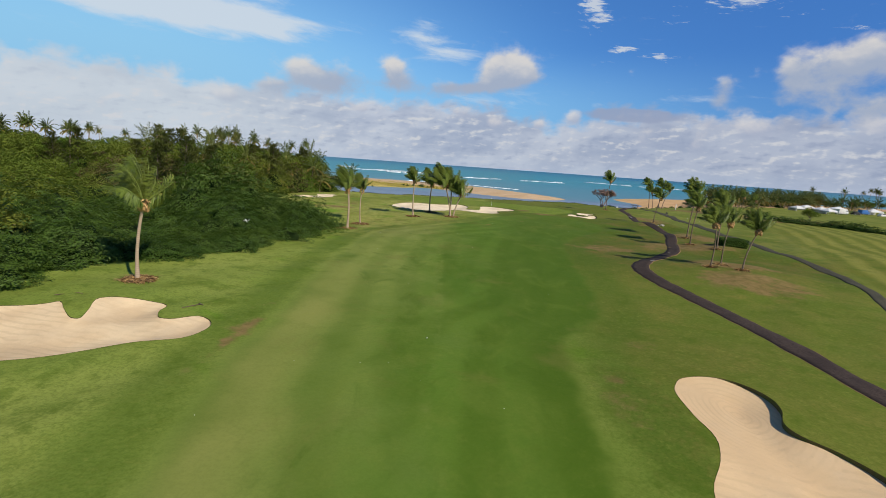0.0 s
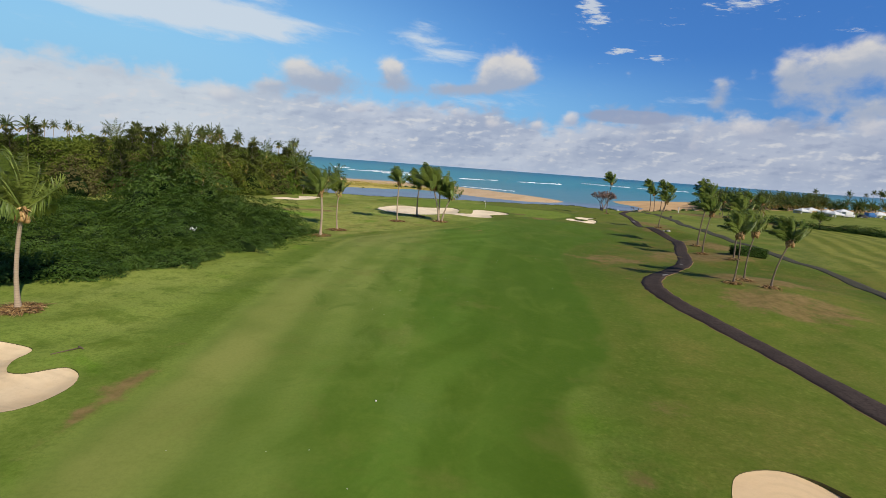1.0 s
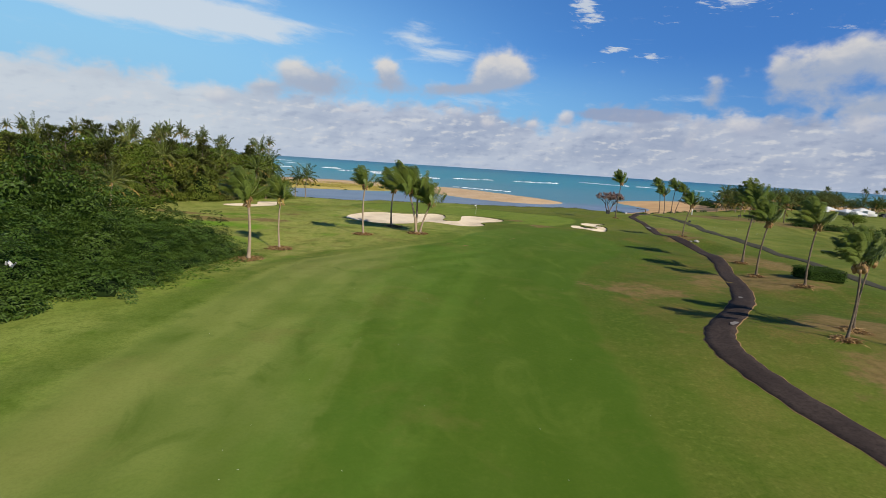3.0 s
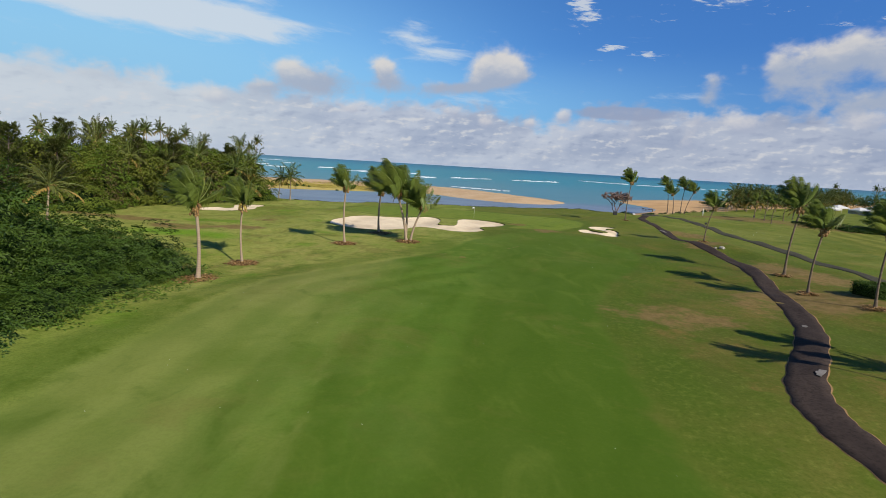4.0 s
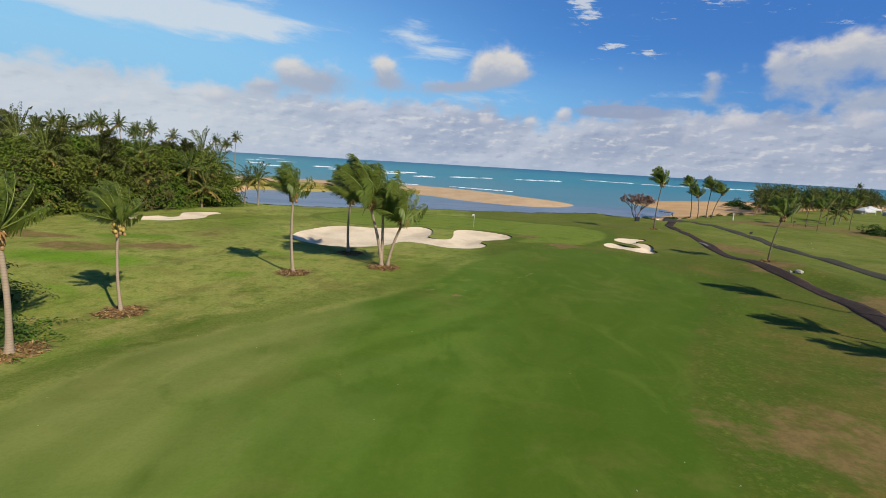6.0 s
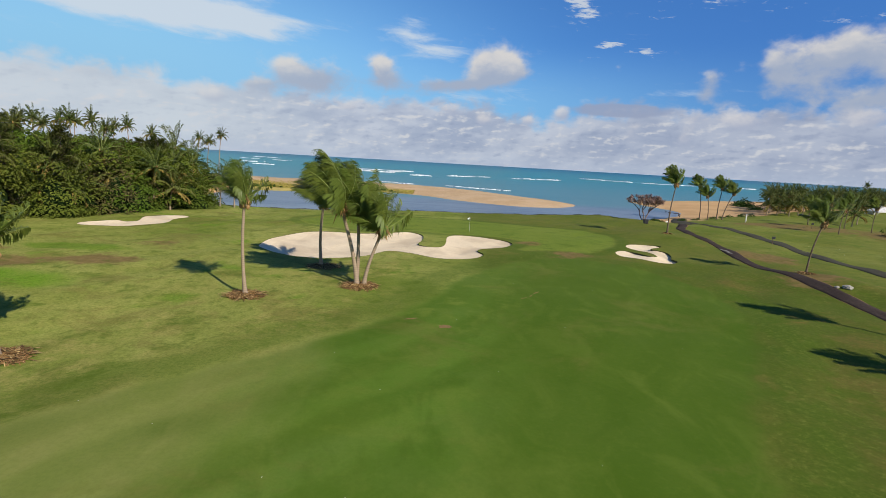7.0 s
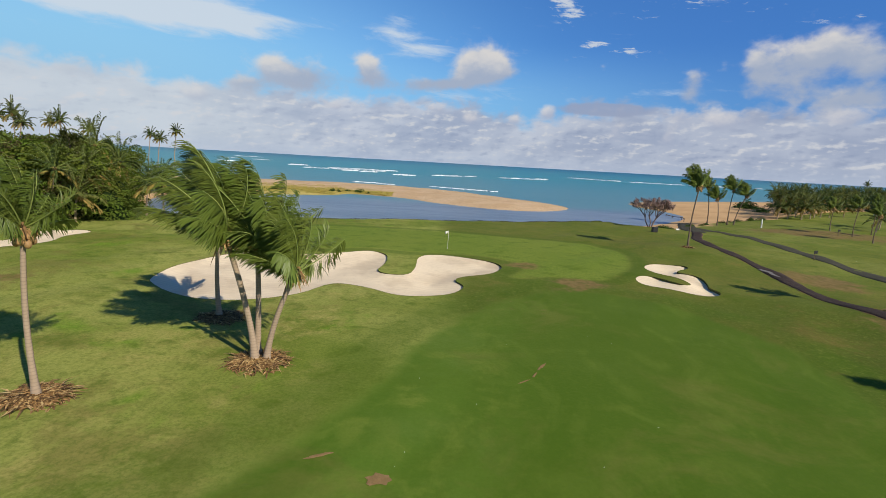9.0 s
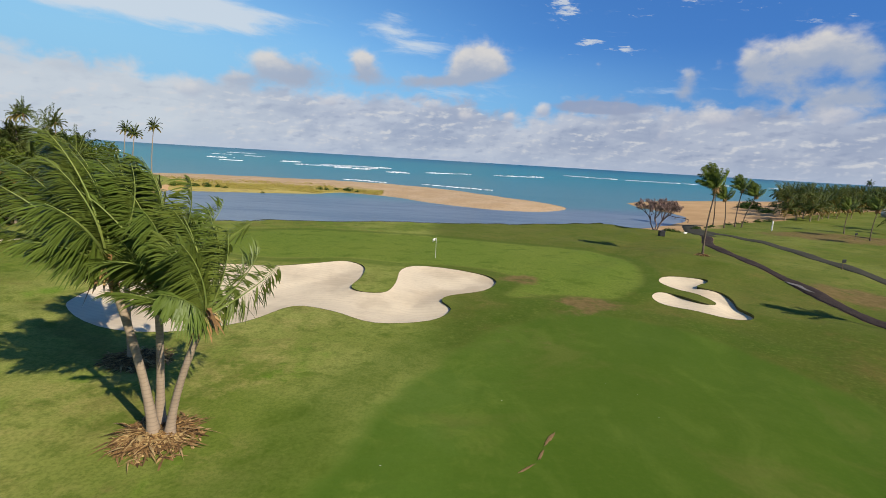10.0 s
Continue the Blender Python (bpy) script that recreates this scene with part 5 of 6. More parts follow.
for x, y, lean, h, seed in [(94.9, 176, (0.4, 0), 5.8, 23), (91, 166.6, (0.5, 0), 5.2, 24), (104, 182, (0.6, 0), 6.2, 25), (103.8, 173.8, (0.3, 0), 5.6, 26), (98, 186, (0.2, 0), 5.0, 27)]:
    palm(x, y, lean, h, seed, "coconut palm standing before the grove", "palms before the grove", 0.7)
# the thicket
EDGE = np.array([(-31, 8), (-30, 20), (-28.4, 31), (-27, 36), (-24.6, 40), (-21.2, 43), (-19.8, 48), (-17.1, 57), (-15.1, 65), (-14.6, 72), (-15.5, 78), (-18, 83), (-24, 86), (-34, 84.5), (-46, 83), (-57, 84), (-63, 92), (-70, 100),
                 (-150, 108), (-150, 8)], float)
WOOD = np.array([(-48, 108), (-46, 116), (-43, 124), (-39, 132), (-33.5, 144), (-31.5, 151), (-36, 160), (-48, 172), (-57, 192), (-62, 222), (-70, 240), (-150, 262), (-220, 200), (-220, 104), (-70, 103)], float)
# the stretch of low growth through which the lawn behind shows
LOW = np.array([(-64, 97), (-54, 97), (-38.2, 70), (-26, 50), (-29, 44), (-46.5, 66)], float)
rng = random.Random(8)
SHRUBS = [shrub_kind(s, 2.1, 2.0, 2400, 0.23) for s in (31, 32, 33, 34)]
FAR_SHRUBS = [shrub_kind(s, 2.1, 2.0, 800, 0.42) for s in (35, 36)]
FAR_TALL = [shrub_kind(s, 2.9, 4.6, 1600, 0.4) for s in (44, 45)]
for me, _ in FAR_TALL:
    me.materials.clear()
    me.materials.append(LEAF_TREE)
TALL = [shrub_kind(s, 2.9, 4.6, 3300, 0.29) for s in (41, 42, 43)]
TREES = [tree_kind(s, h, w, 2400, 0.43) for s, h, w in ((51, 8.5, 4.2), (52, 9.5, 3.8), (53, 7.5, 4.4))]
FAR_TREES = [tree_kind(s, h, w, 1800, 0.52) for s, h, w in ((54, 8.5, 4.2), (55, 9.5, 3.9))]
FEATHERS = [casuarina_kind(s, h) for s, h in ((61, 10.5), (62, 9.0))]


def plant(kind, name, label, category, group, x, y, scale, stretch, parts):
    ob = thing(name, label, category, group, at=(x, y, H(x, y) - 0.1))
    ob.rotation_euler = (0, 0, rng.uniform(0, 6.28))
    ob.scale = (scale, scale, scale * stretch)
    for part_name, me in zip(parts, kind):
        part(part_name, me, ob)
    return ob


def shrub(x, y, s, st):
    plant(rng.choice(SHRUBS), "shrub", "dense glossy green shrub at the thicket's edge", "shrub", "shrubs of the thicket", x, y, s, st, ("foliage", "core"))


def tall_shrub(x, y, s, st):
    plant(rng.choice(FAR_TALL if y > 100 or x < -48 else TALL), "tall_shrub", "tall dense green shrub in the thicket", "shrub", "tall shrubs of the thicket", x, y, s, st, ("foliage", "core"))


def broad_tree(x, y, s, st):
    plant(rng.choice(FAR_TREES if y > 135 or x < -62 else TREES), "tree", "broad-crowned olive-green tree of the coastal wood", "tree", "trees of the coastal wood", x, y, s, st, ("trunk", "crown"))


def feather_tree(x, y, s, st):
    plant(rng.choice(FEATHERS), "casuarina", "dark feathery casuarina above the wood", "tree", "casuarinas of the coastal wood", x, y, s, st, ("trunk", "crown"))


for gx in np.arange(-62, -10, 2.75):
    for gy in np.arange(12, 104, 2.75):
        p = np.array([(gx + rng.uniform(-0.8, 0.8), gy + rng.uniform(-0.8, 0.8))])
        d = float(signed(p, EDGE)[0])
        x, y = p[0]
        if d < 1.3 or d > 9:
            continue
        if d < 4.2 or signed(p, LOW)[0] > -0.8:
            shrub(x, y, rng.uniform(0.92, 1.18), rng.uniform(0.7, 1.1))
        elif rng.random() < 0.62:
            tall_shrub(x, y, rng.uniform(0.75, 1.0), (0.62 + 0.05 * d) * rng.uniform(0.85, 1.1))
for gx in np.arange(-112, -14, 5.0):
    for gy in np.arange(14, 106, 5.0):
        p = np.array([(gx + rng.uniform(-1.3, 1.3), gy + rng.uniform(-1.3, 1.3))])
        d = float(signed(p, EDGE)[0])
        x, y = p[0]
        if d < 9:
            continue
        if x > -63 and y > 40:
            low = float(signed(p, LOW)[0])
            shrub(x, y, rng.uniform(1.25, 1.5), rng.uniform(0.75, 0.9))
            if low < -2.2:
                tall_shrub(x, y, rng.uniform(1.0, 1.2), rng.uniform(0.8, 1.0))
            continue
        if d > 30 and rng.random() < 0.78:
            continue
        if rng.random() < 0.55 and d < 26:
            tall_shrub(x, y, rng.uniform(1.05, 1.4), rng.uniform(0.9, 1.15) * min(0.78 + d * 0.02, 1.2))
        else:
            broad_tree(x, y, rng.uniform(0.8, 0.98) * min(0.72 + d * 0.013, 1.12), rng.uniform(0.92, 1.08))
for x, y, s, st in [(-34.2, 70.5, 1.45, 1.5), (-31.4, 72.8, 1.3, 1.42), (-36.8, 73.2, 1.15, 1.4), (-28.4, 74.5, 1.2, 1.2), (-33.0, 66.0, 1.15, 1.2), (-25.0, 76, 1.1, 1.0), (-29.5, 68.5, 1.1, 1.1), (-26.0, 70.5, 1.0, 0.95), (-22.2, 77.5, 0.95, 0.85)]:
    plant(rng.choice(TALL), "tall_shrub", "broad rounded dark-green shrub rising above the thicket", "shrub", "rounded crowns of the thicket", x, y, s, st, ("foliage", "core"))
for gx in np.arange(-125, -28, 5.0):
    for gy in np.arange(98, 215, 5.0):
        p = np.array([(gx + rng.uniform(-1.3, 1.3), gy + rng.uniform(-1.3, 1.3))])
        d = float(signed(p, WOOD)[0])
        x, y = p[0]
        if d < 1.5 or d > 30 or (d > 20 and rng.random() < 0.45):
            continue
        if d < 7:
            tall_shrub(x, y, rng.uniform(1.15, 1.4), rng.uniform(0.75, 1.1) * (0.7 + 0.08 * d))
            continue
        if d < 14 and y < 120:
            tall_shrub(x + 2.2, y - 1.0, rng.uniform(1.2, 1.5), rng.uniform(1.1, 1.4))
        if rng.random() < 0.12:
            feather_tree(x, y, rng.uniform(0.98, 1.16), 1.0)
        elif rng.random() < 0.88:
            broad_tree(x, y, rng.uniform(0.98, 1.18) * min(0.86 + d * 0.013, 1.1), rng.uniform(0.95, 1.1))

BROWN_SHRUB = [(me.copy(), core) for me, core in FAR_TALL]
for me, _ in BROWN_SHRUB:
    me.materials.clear()
    me.materials.append(LEAF_BROWN)
for i, (x, y, s, st) in enumerate([(-42.0, 136.5, 1.25, 1.25), (-43.5, 140.5, 1.3, 1.3), (-40.0, 144.5, 1.1, 1.2), (-56, 112, 1.3, 1.3), (-50.5, 118, 1.2, 1.2), (-62, 108, 1.4, 1.4), (-47, 147, 1.3, 1.5), (-66, 98, 1.4, 1.3)]):
    plant(BROWN_SHRUB[i % 2], "tall_shrub", "tall brownish half-bare shrub in the coastal wood", "shrub", "brown shrubs of the coastal wood", x, y, s, st, ("foliage", "core"))

for x, y, s in [(-56, 106, 1.15), (-53, 111, 1.2), (-58, 113, 1.1), (-61, 104, 1.2), (-50, 127, 1.1), (-47, 133, 1.15), (-45, 155, 1.28), (-47.5, 157, 1.1), (-66, 116, 1.2), (-104, 180, 1.6), (-98.5, 175, 1.45), (-94.5, 181, 1.4), (-108.5, 186, 1.58), (-101, 187, 1.5)]:
    feather_tree(x, y, s * 0.98, 1.02)
for x, y in [(-112, 172), (-118, 180), (-102, 168), (-122, 168), (-110, 160), (-126, 188), (-98, 184), (-116, 152)]:
    broad_tree(x, y, rng.uniform(1.1, 1.22), 1.0)

# tall palms over the wood, and the grove across the field
FAR = [far_palm_kind(71, 5.6, 0.6, 22, 0.3, 4.3), far_palm_kind(72, 11.2, -0.7, 24, 0.4, 2.75), far_palm_kind(73, 12.7, 1.0, 24, 0.3, 2.8), far_palm_kind(74, 3.2, 0.4, 22, 0.22, 4.8), far_palm_kind(75, 7.2, 0.5, 24, 0.25, 4.9)]
RIDGE = [(-79, 201, 14.0), (-95, 218, 14.2), (-90.5, 195, 14.6), (-86.9, 185, 14.2), (-79.2, 180, 14.2), (-81.2, 190, 14.6), (-95.7, 190, 14.3), (-74, 228, 12.8), (-66.5, 219, 11.6), (-69.5, 234, 14.0), (-104, 196, 14.4), (-147.4, 224, 12.8), (-178, 253, 13.4), (-165, 226, 14.3), (-176, 232, 14.1), (-178, 230, 13.7), (-172, 238, 13.2)]
BACK = [(-73, 150, 11.9), (-61, 141, 11.6), (-87, 152, 12.4), (-76, 168, 12.4), (-128, 150, 13.0), (-118, 140, 12.6), (-102, 124, 11.5), (-110, 118, 11.8), (-86, 112, 11.2), (-70, 176, 12.5), (-76, 205, 12.6)]
SLOPE = [(-48, 152, 0), (-44, 150, 0), (-60, 118, 3), (-50, 121, 3), (-45, 132, 3), (-37, 143, 3), (-54, 114, 3), (-51, 122, 3), (-48, 130, 3), (-44, 138, 0), (-40, 149, 0)]
# wide-crowned palms that stand among the wood: place and height of the head
BROAD = [(-47.8, 132.7, 7.5), (-38, 89.5, 5.4), (-39.1, 142, 6.7), (-45.5, 160, 9.6), (-41.5, 152, 6.2), (-43.5, 164, 8.8), (-46.1, 140, 8.9), (-51, 125, 8.4), (-58, 117, 8.6), (-66, 138, 10.5), (-74, 122, 9.8)]
SPOTS = SLOPE[:]
for x, y, k in [(105, 214, 3), (109, 215.5, 3), (111, 213, 3), (117.5, 218.5, 3), (122, 223, 3), (132, 230, 3), (141, 235.5, 3), (127, 227, 0), (115, 221, 0)]:
    SPOTS.append((x, y, k))
for _ in range(92):
    x = 104 + 108 * rng.random() ** 1.15
    off = rng.uniform(3, 34)
    SPOTS.append((x + 0.66 * off, 215 + 0.74 * (x - 103) + off, rng.choice((3, 3, 0)) if off < 12 else 0))
for _ in range(26):
    x = rng.uniform(205, 340)
    SPOTS.append((x, 285 + 0.3 * (x - 200) + rng.uniform(-10, 40), rng.choice((0, 3, 1))))
for _ in range(16):
    SPOTS.append((rng.uniform(172, 240), rng.uniform(272, 292), rng.choice((3, 3, 0))))
for x, y, k in [(112, 190, 3), (118, 196, 0), (313, 400, 2), (322, 404, 2), (345, 404, 2), (268, 300, 2), (250, 296, 1)]:
    SPOTS.append((x, y, k))
for i, (x, y, k) in enumerate(SPOTS):
    m = pose(x, y, H(x, y), 0, 0, rng.uniform(-25, 25)) @ Matrix.Scale(rng.uniform(0.86, 1.16), 4)
    q = copy_thing(FAR[k], m)
    q.scale = (rng.uniform(0.9, 1.1),) * 3
for x, y, z in RIDGE + BACK:
    k = rng.choice((1, 2))
    copy_thing(FAR[k], pose(x, y, H(x, y) - 0.3, 0, 0, rng.uniform(-40, 40)) @ Matrix.Diagonal((1, 1, (z + 1.1) / (11.2 if k == 1 else 12.7), 1)))
for x, y, k, turn in [(-33.0, 152.6, 0.86, 20), (-30.2, 152.2, 0.95, -60)]:
    q = copy_thing(FAR[0], pose(x, y, H(x, y), 0, 0, turn) @ Matrix.Scale(k, 4))
    tagged(q, "yellow-green coconut palm at the lagoon's edge", "palm tree", "palms by the lagoon")
for x, y, z in BROAD:
    copy_thing(FAR[4], pose(x, y, H(x, y) - 0.2, 0, 0, rng.uniform(-70, 70)) @ Matrix.Diagonal((0.95, 0.95, (z + 0.2) / 7.2, 1)))
for k, ob in enumerate(FAR):
    ob.location = (-105 - 6 * k, 118 + 5 * k, H(-105, 118))

# ---- small things ----


def box(bm, x, y, z, sx, sy, sz, turn=0.0, bevel=0.0):
    m = Matrix.Translation((x, y, z)) @ Matrix.Rotation(turn, 4, "Z") @ Matrix.Diagonal((sx, sy, sz, 1))
    made = bmesh.ops.create_cube(bm, size=1, matrix=m)
    if bevel:
        edges = list({e for v in made["verts"] for e in v.link_edges})
        bmesh.ops.bevel(bm, geom=edges, offset=bevel, segments=2, affect="EDGES", profile=0.6)


def solid(name, material, build, smooth=False):
    bm = bmesh.new()
    build(bm)
    me = bpy.data.meshes.new(name)
    bm.to_mesh(me)
    bm.free()
    me.materials.append(material)
    if smooth:
        me.polygons.foreach_set("use_smooth", [True] * len(me.polygons))
    return me


def rod(name, material, line, radii, sides=7):
    v, f = [], []
    tube(v, f, [Vector(p) for p in line], radii, sides)
    return mesh_of(name, v, f, material, True)


# flagstick on the green
fx, fy = 12.05, 135.8
flag = thing("flagstick", "white flag on a thin pale stick in the green", "flagstick", at=(fx, fy, H(fx, fy)))
part("pole", rod("pole", PAINT, [(0, 0, -0.1), (0, 0, 1.1), (0, 0, 2.2)], [0.02, 0.018, 0.015]), flag)
v, f = [], []
for i in range(9):
    t = i / 8
    for z in (2.18, 1.88):
        v.append((-0.4 * t, 0.12 * math.sin(t * 6) + 0.1 * t, z - 0.12 * t))
    if i:
        f.append((2 * i - 2, 2 * i - 1, 2 * i + 1, 2 * i))
cloth = mesh_of("flag", v, f, PAINT, True)
cloth_ob = part("flag", cloth, flag, "small white flag blown sideways")
cloth_ob.modifiers.new("cloth", "SOLIDIFY").thickness = 0.012
part("cup", solid("cup", DARK, lambda bm: bmesh.ops.create_cone(bm, cap_ends=True, segments=14, radius1=0.06, radius2=0.06, depth=0.02, matrix=Matrix.Translation((0, 0, 0.015)))), flag)


def bare_tree(x, y, height, spread, seed):
    """A sparse shrubby tree: several stems forking into fine reddish twigs."""
    rng = random.Random(seed)
    tree = thing("bare_tree", "bare reddish-brown shrubby tree at the lagoon's edge", "tree", at=(x, y, H(x, y)))
    sv, sf, tv, tf, lv, lf = [], [], [], [], [], []

    def grow(p, d, length, r, level):
        mid = p + d * length * 0.5 + Vector((rng.uniform(-1, 1), rng.uniform(-1, 1), 0)) * length * 0.08
        end = p + d * length
        tube(*((sv, sf) if level < 2 else (tv, tf)), [p, mid, end], [r, r * 0.8, r * 0.6], 5 if level < 2 else 3)
        if level == 4:
            for _ in range(34):
                way = Vector((rng.uniform(-1, 1), rng.uniform(-1, 1), rng.uniform(-0.6, 0.8))).normalized()
                blades(lv, lf, p.lerp(end, rng.random()), way, Vector((0, 0, 1)), rng.uniform(0.25, 0.6), 0.06)
            return
        for _ in range(3 if level else 4):
            w = (d + Vector((rng.uniform(-1, 1), rng.uniform(-1, 1), rng.uniform(-0.25, 0.5))) * 0.75).normalized()
            grow(p.lerp(end, rng.uniform(0.7, 1)), w, length * rng.uniform(0.55, 0.75), r * 0.55, level + 1)
    for a in (0.3, 2.2, 4.1, 5.3):
        grow(Vector((math.cos(a) * 0.3, math.sin(a) * 0.3, -0.1)), Vector((math.cos(a) * 0.5 * spread, math.sin(a) * 0.5 * spread, 1)).normalized(), height * 0.42, 0.14, 0)
    part("stem", mesh_of("stem", sv, sf, TWIG, True), tree)
    part("twig_spray", mesh_of("twig_spray", tv, tf, TWIG), tree, "fine reddish twigs")
    part("brushwood", mesh_of("brushwood", lv, lf, TWIG), tree, "fine reddish-brown side twigs")


bare_tree(52.9, 174.5, 6.3, 0.95, 5)


def clipped_hedge(x, y, sx, sy, sz):
    """A box hedge: leaves standing out of every face of an added block, dark as shade."""
    rng = random.Random(9)
    v, f = [], []
    for _ in range(3600):
        face = rng.choice((0, 0, 1, 1, 2, 2, 2))
        p = Vector((rng.uniform(-sx, sx) / 2, rng.uniform(-sy, sy) / 2, rng.uniform(0.05, sz)))
        n = Vector((0, 0, 1))
        if face == 0:
            n = Vector((rng.choice((-1, 1)), 0, 0))
            p.x = n.x * sx / 2
        elif face == 1:
            n = Vector((0, rng.choice((-1, 1)), 0))
            p.y = n.y * sy / 2
        else:
            p.z = sz
        p += n * rng.uniform(-0.12, 0.06)
        way = (n * 0.7 + Vector((rng.uniform(-1, 1), rng.uniform(-1, 1), rng.uniform(-0.4, 0.8)))).normalized()
        blades(v, f, p, way, (n + Vector((0, 0, 0.5))).normalized(), rng.uniform(0.1, 0.22), 0.1)
    hedge = thing("clipped_hedge", "square clipped dark green hedge beside the path", "hedge", at=(x, y, H(x, y)))
    part("foliage", mesh_of("foliage", v, f, LEAF), hedge)
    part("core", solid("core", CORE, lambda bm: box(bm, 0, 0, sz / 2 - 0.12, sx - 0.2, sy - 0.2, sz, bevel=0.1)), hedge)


clipped_hedge(46.8, 79.0, 3.9, 3.0, 1.1)

# field hedge of loose shrubs, scrub by the beach, undergrowth of the grove
rng = random.Random(17)
for x, y in [(103.5, 166), (104.6, 163), (105.4, 160), (106.2, 157.5), (107.4, 155), (109, 153), (111, 151.4), (113, 150), (114.4, 147.6), (115.6, 145), (116.6, 142.4), (117.6, 140), (118.8, 137), (120.2, 134), (121.6, 131),
             (123, 128), (124.6, 125), (126.4, 122), (128.4, 119), (130.4, 116)]:
    ob = plant(rng.choice(FAR_SHRUBS), "shrub", "loose brown-green shrub in the field hedge", "shrub", "shrubs of the field hedge", x, y, rng.uniform(0.85, 1.15), rng.uniform(0.8, 1.1), ("foliage", "core"))
plant(TREES[0], "tree", "dark spreading tree over the field hedge", "tree", "", 117, 165, 0.62, 0.95, ("trunk", "crown"))
for x, y, s in [(55.2, 174.1, 0.42), (57, 175.5, 0.35), (69.0, 190.6, 0.35), (70.5, 192.5, 0.3), (73.6, 194, 0.35), (76, 196.5, 0.3), (82, 200.4, 0.4), (86, 203.5, 0.35), (89.5, 206, 0.4), (94, 208, 0.45),
                (98, 210, 0.5)]:
    plant(rng.choice(FAR_SHRUBS), "shrub", "low dark scrub on the sandy bank", "shrub", "scrub on the sandy bank", x, y, s, rng.uniform(0.7, 1.0), ("foliage", "core"))
for _ in range(26):
    x = rng.uniform(108, 205)
    plant(rng.choice(FAR_SHRUBS), "shrub", "dark undergrowth shrub beneath the palm grove", "shrub", "undergrowth of the grove", x, 221 + 0.74 * (x - 103) + rng.uniform(0, 22), rng.uniform(0.9, 1.5), rng.uniform(0.7, 1.1), ("foliage", "core"))
for _ in range(16):
    x = rng.uniform(200, 340)
    plant(rng.choice(FAR_TREES), "tree", "dark tree behind the white tents", "tree", "trees behind the tents", x, 300 + 0.3 * (x - 200) + rng.uniform(0, 30), rng.uniform(0.6, 0.85), 0.9, ("trunk", "crown"))


def tent(x, y, width, depth, height, turn):
    ob = thing("tent", "white peaked event tent with open sides", "tent", "white tents", at=(x, y, H(x, y)))
    ob.rotation_euler = (0, 0, turn)
    w, d, e = width / 2, depth / 2, height * 0.6
    v = [(-w, -d, e), (w, -d, e), (w, d, e), (-w, d, e), (-w * 0.15, 0, height), (w * 0.15, 0, height), (-w, -d, e - 0.45), (w, -d, e - 0.45), (w, d, e - 0.45), (-w, d, e - 0.45)]
    f = [(0, 1, 5, 4), (1, 2, 5), (2, 3, 4, 5), (3, 0, 4), (0, 6, 7, 1), (1, 7, 8, 2), (2, 8, 9, 3), (3, 9, 6, 0)]
    part("canopy", mesh_of("canopy", v, f, WHITE), ob)
    part("side_wall", mesh_of("side_wall", [(-w, d - 0.05, 0), (w, d - 0.05, 0), (w, d - 0.05, e), (-w, d - 0.05, e)], [(0, 1, 2, 3)], WHITE), ob)
    for px, py in ((-w, -d), (w, -d), (w, d), (-w, d)):
        part("post", rod("post", PAINT, [(px * 0.98, py * 0.98, 0), (px * 0.98, py * 0.98, e)], [0.06, 0.06], 6), ob)


for row in [(183, 266, 6, 5, 2.8, 0.1), (177.5, 247, 6, 5, 2.9, 0.2), (173, 236, 5.5, 5, 2.7, 0.3), (196, 262, 7, 5, 2.9, 0.1), (168, 250, 5, 5, 2.6, 0.2), (214, 262, 6.5, 5, 3.0, 0.0)]:
    tent(*row)


def vehicle(name, x, y, turn, size, material, label, boxy):
    """A parked vehicle: body, cabin glass, four wheels."""
    ob = thing(name, label, name.replace("_", " "), "vehicles parked by the tents", at=(x, y, H(x, y)))
    ob.rotation_euler = (0, 0, turn)
    l, w, h = size

    def hull(bm):
        box(bm, 0, 0, 0.35 + h * 0.28, l, w, h * 0.5, bevel=0.12)
        if boxy:
            box(bm, -l * 0.12, 0, 0.4 + h * 0.55, l * 0.72, w, h * 0.9, bevel=0.05)
        else:
            box(bm, -l * 0.05, 0, 0.35 + h * 0.7, l * 0.5, w * 0.88, h * 0.42, bevel=0.18)
    part("body", solid("body", material, hull), ob)
    part("windscreen", solid("windscreen", DARK, lambda bm: box(bm, l * (0.33 if boxy else 0.0), 0, 0.4 + h * 0.62, l * 0.14 if boxy else l * 0.44, w * 0.9, h * 0.24, bevel=0.05)), ob)
    for px in (-l * 0.32, l * 0.32):
        for py in (-w / 2, w / 2):
            wheel = solid("wheel", DARK, lambda bm: bmesh.ops.create_cone(bm, cap_ends=True, segments=14, radius1=0.36, radius2=0.36, depth=0.24, matrix=Matrix.Rotation(radians(90), 4, "X")))
            tyre = part("wheel", wheel, ob)
            tyre.location = (px, py, 0.36)
            part("rim", solid("rim", PAINT, lambda bm: bmesh.ops.create_cone(bm, cap_ends=True, segments=12, radius1=0.2, radius2=0.2, depth=0.26, matrix=Matrix.Rotation(radians(90), 4, "X"))), tyre)


vehicle("box_truck", 184.3, 243, 0.2, (5.4, 2.2, 2.1), WHITE, "white box truck parked beside the tents", True)
vehicle("box_truck", 203, 254, 0.3, (5.2, 2.2, 2.0), BLUE, "blue truck parked beside the tents", True)
vehicle("car", 194, 247, 0.2, (4.4, 1.8, 1.45), DARK, "dark car parked beside the tents", False)
vehicle("car", 209, 250, 0.3, (4.4, 1.8, 1.45), WHITE, "white car parked beside the tents", False)
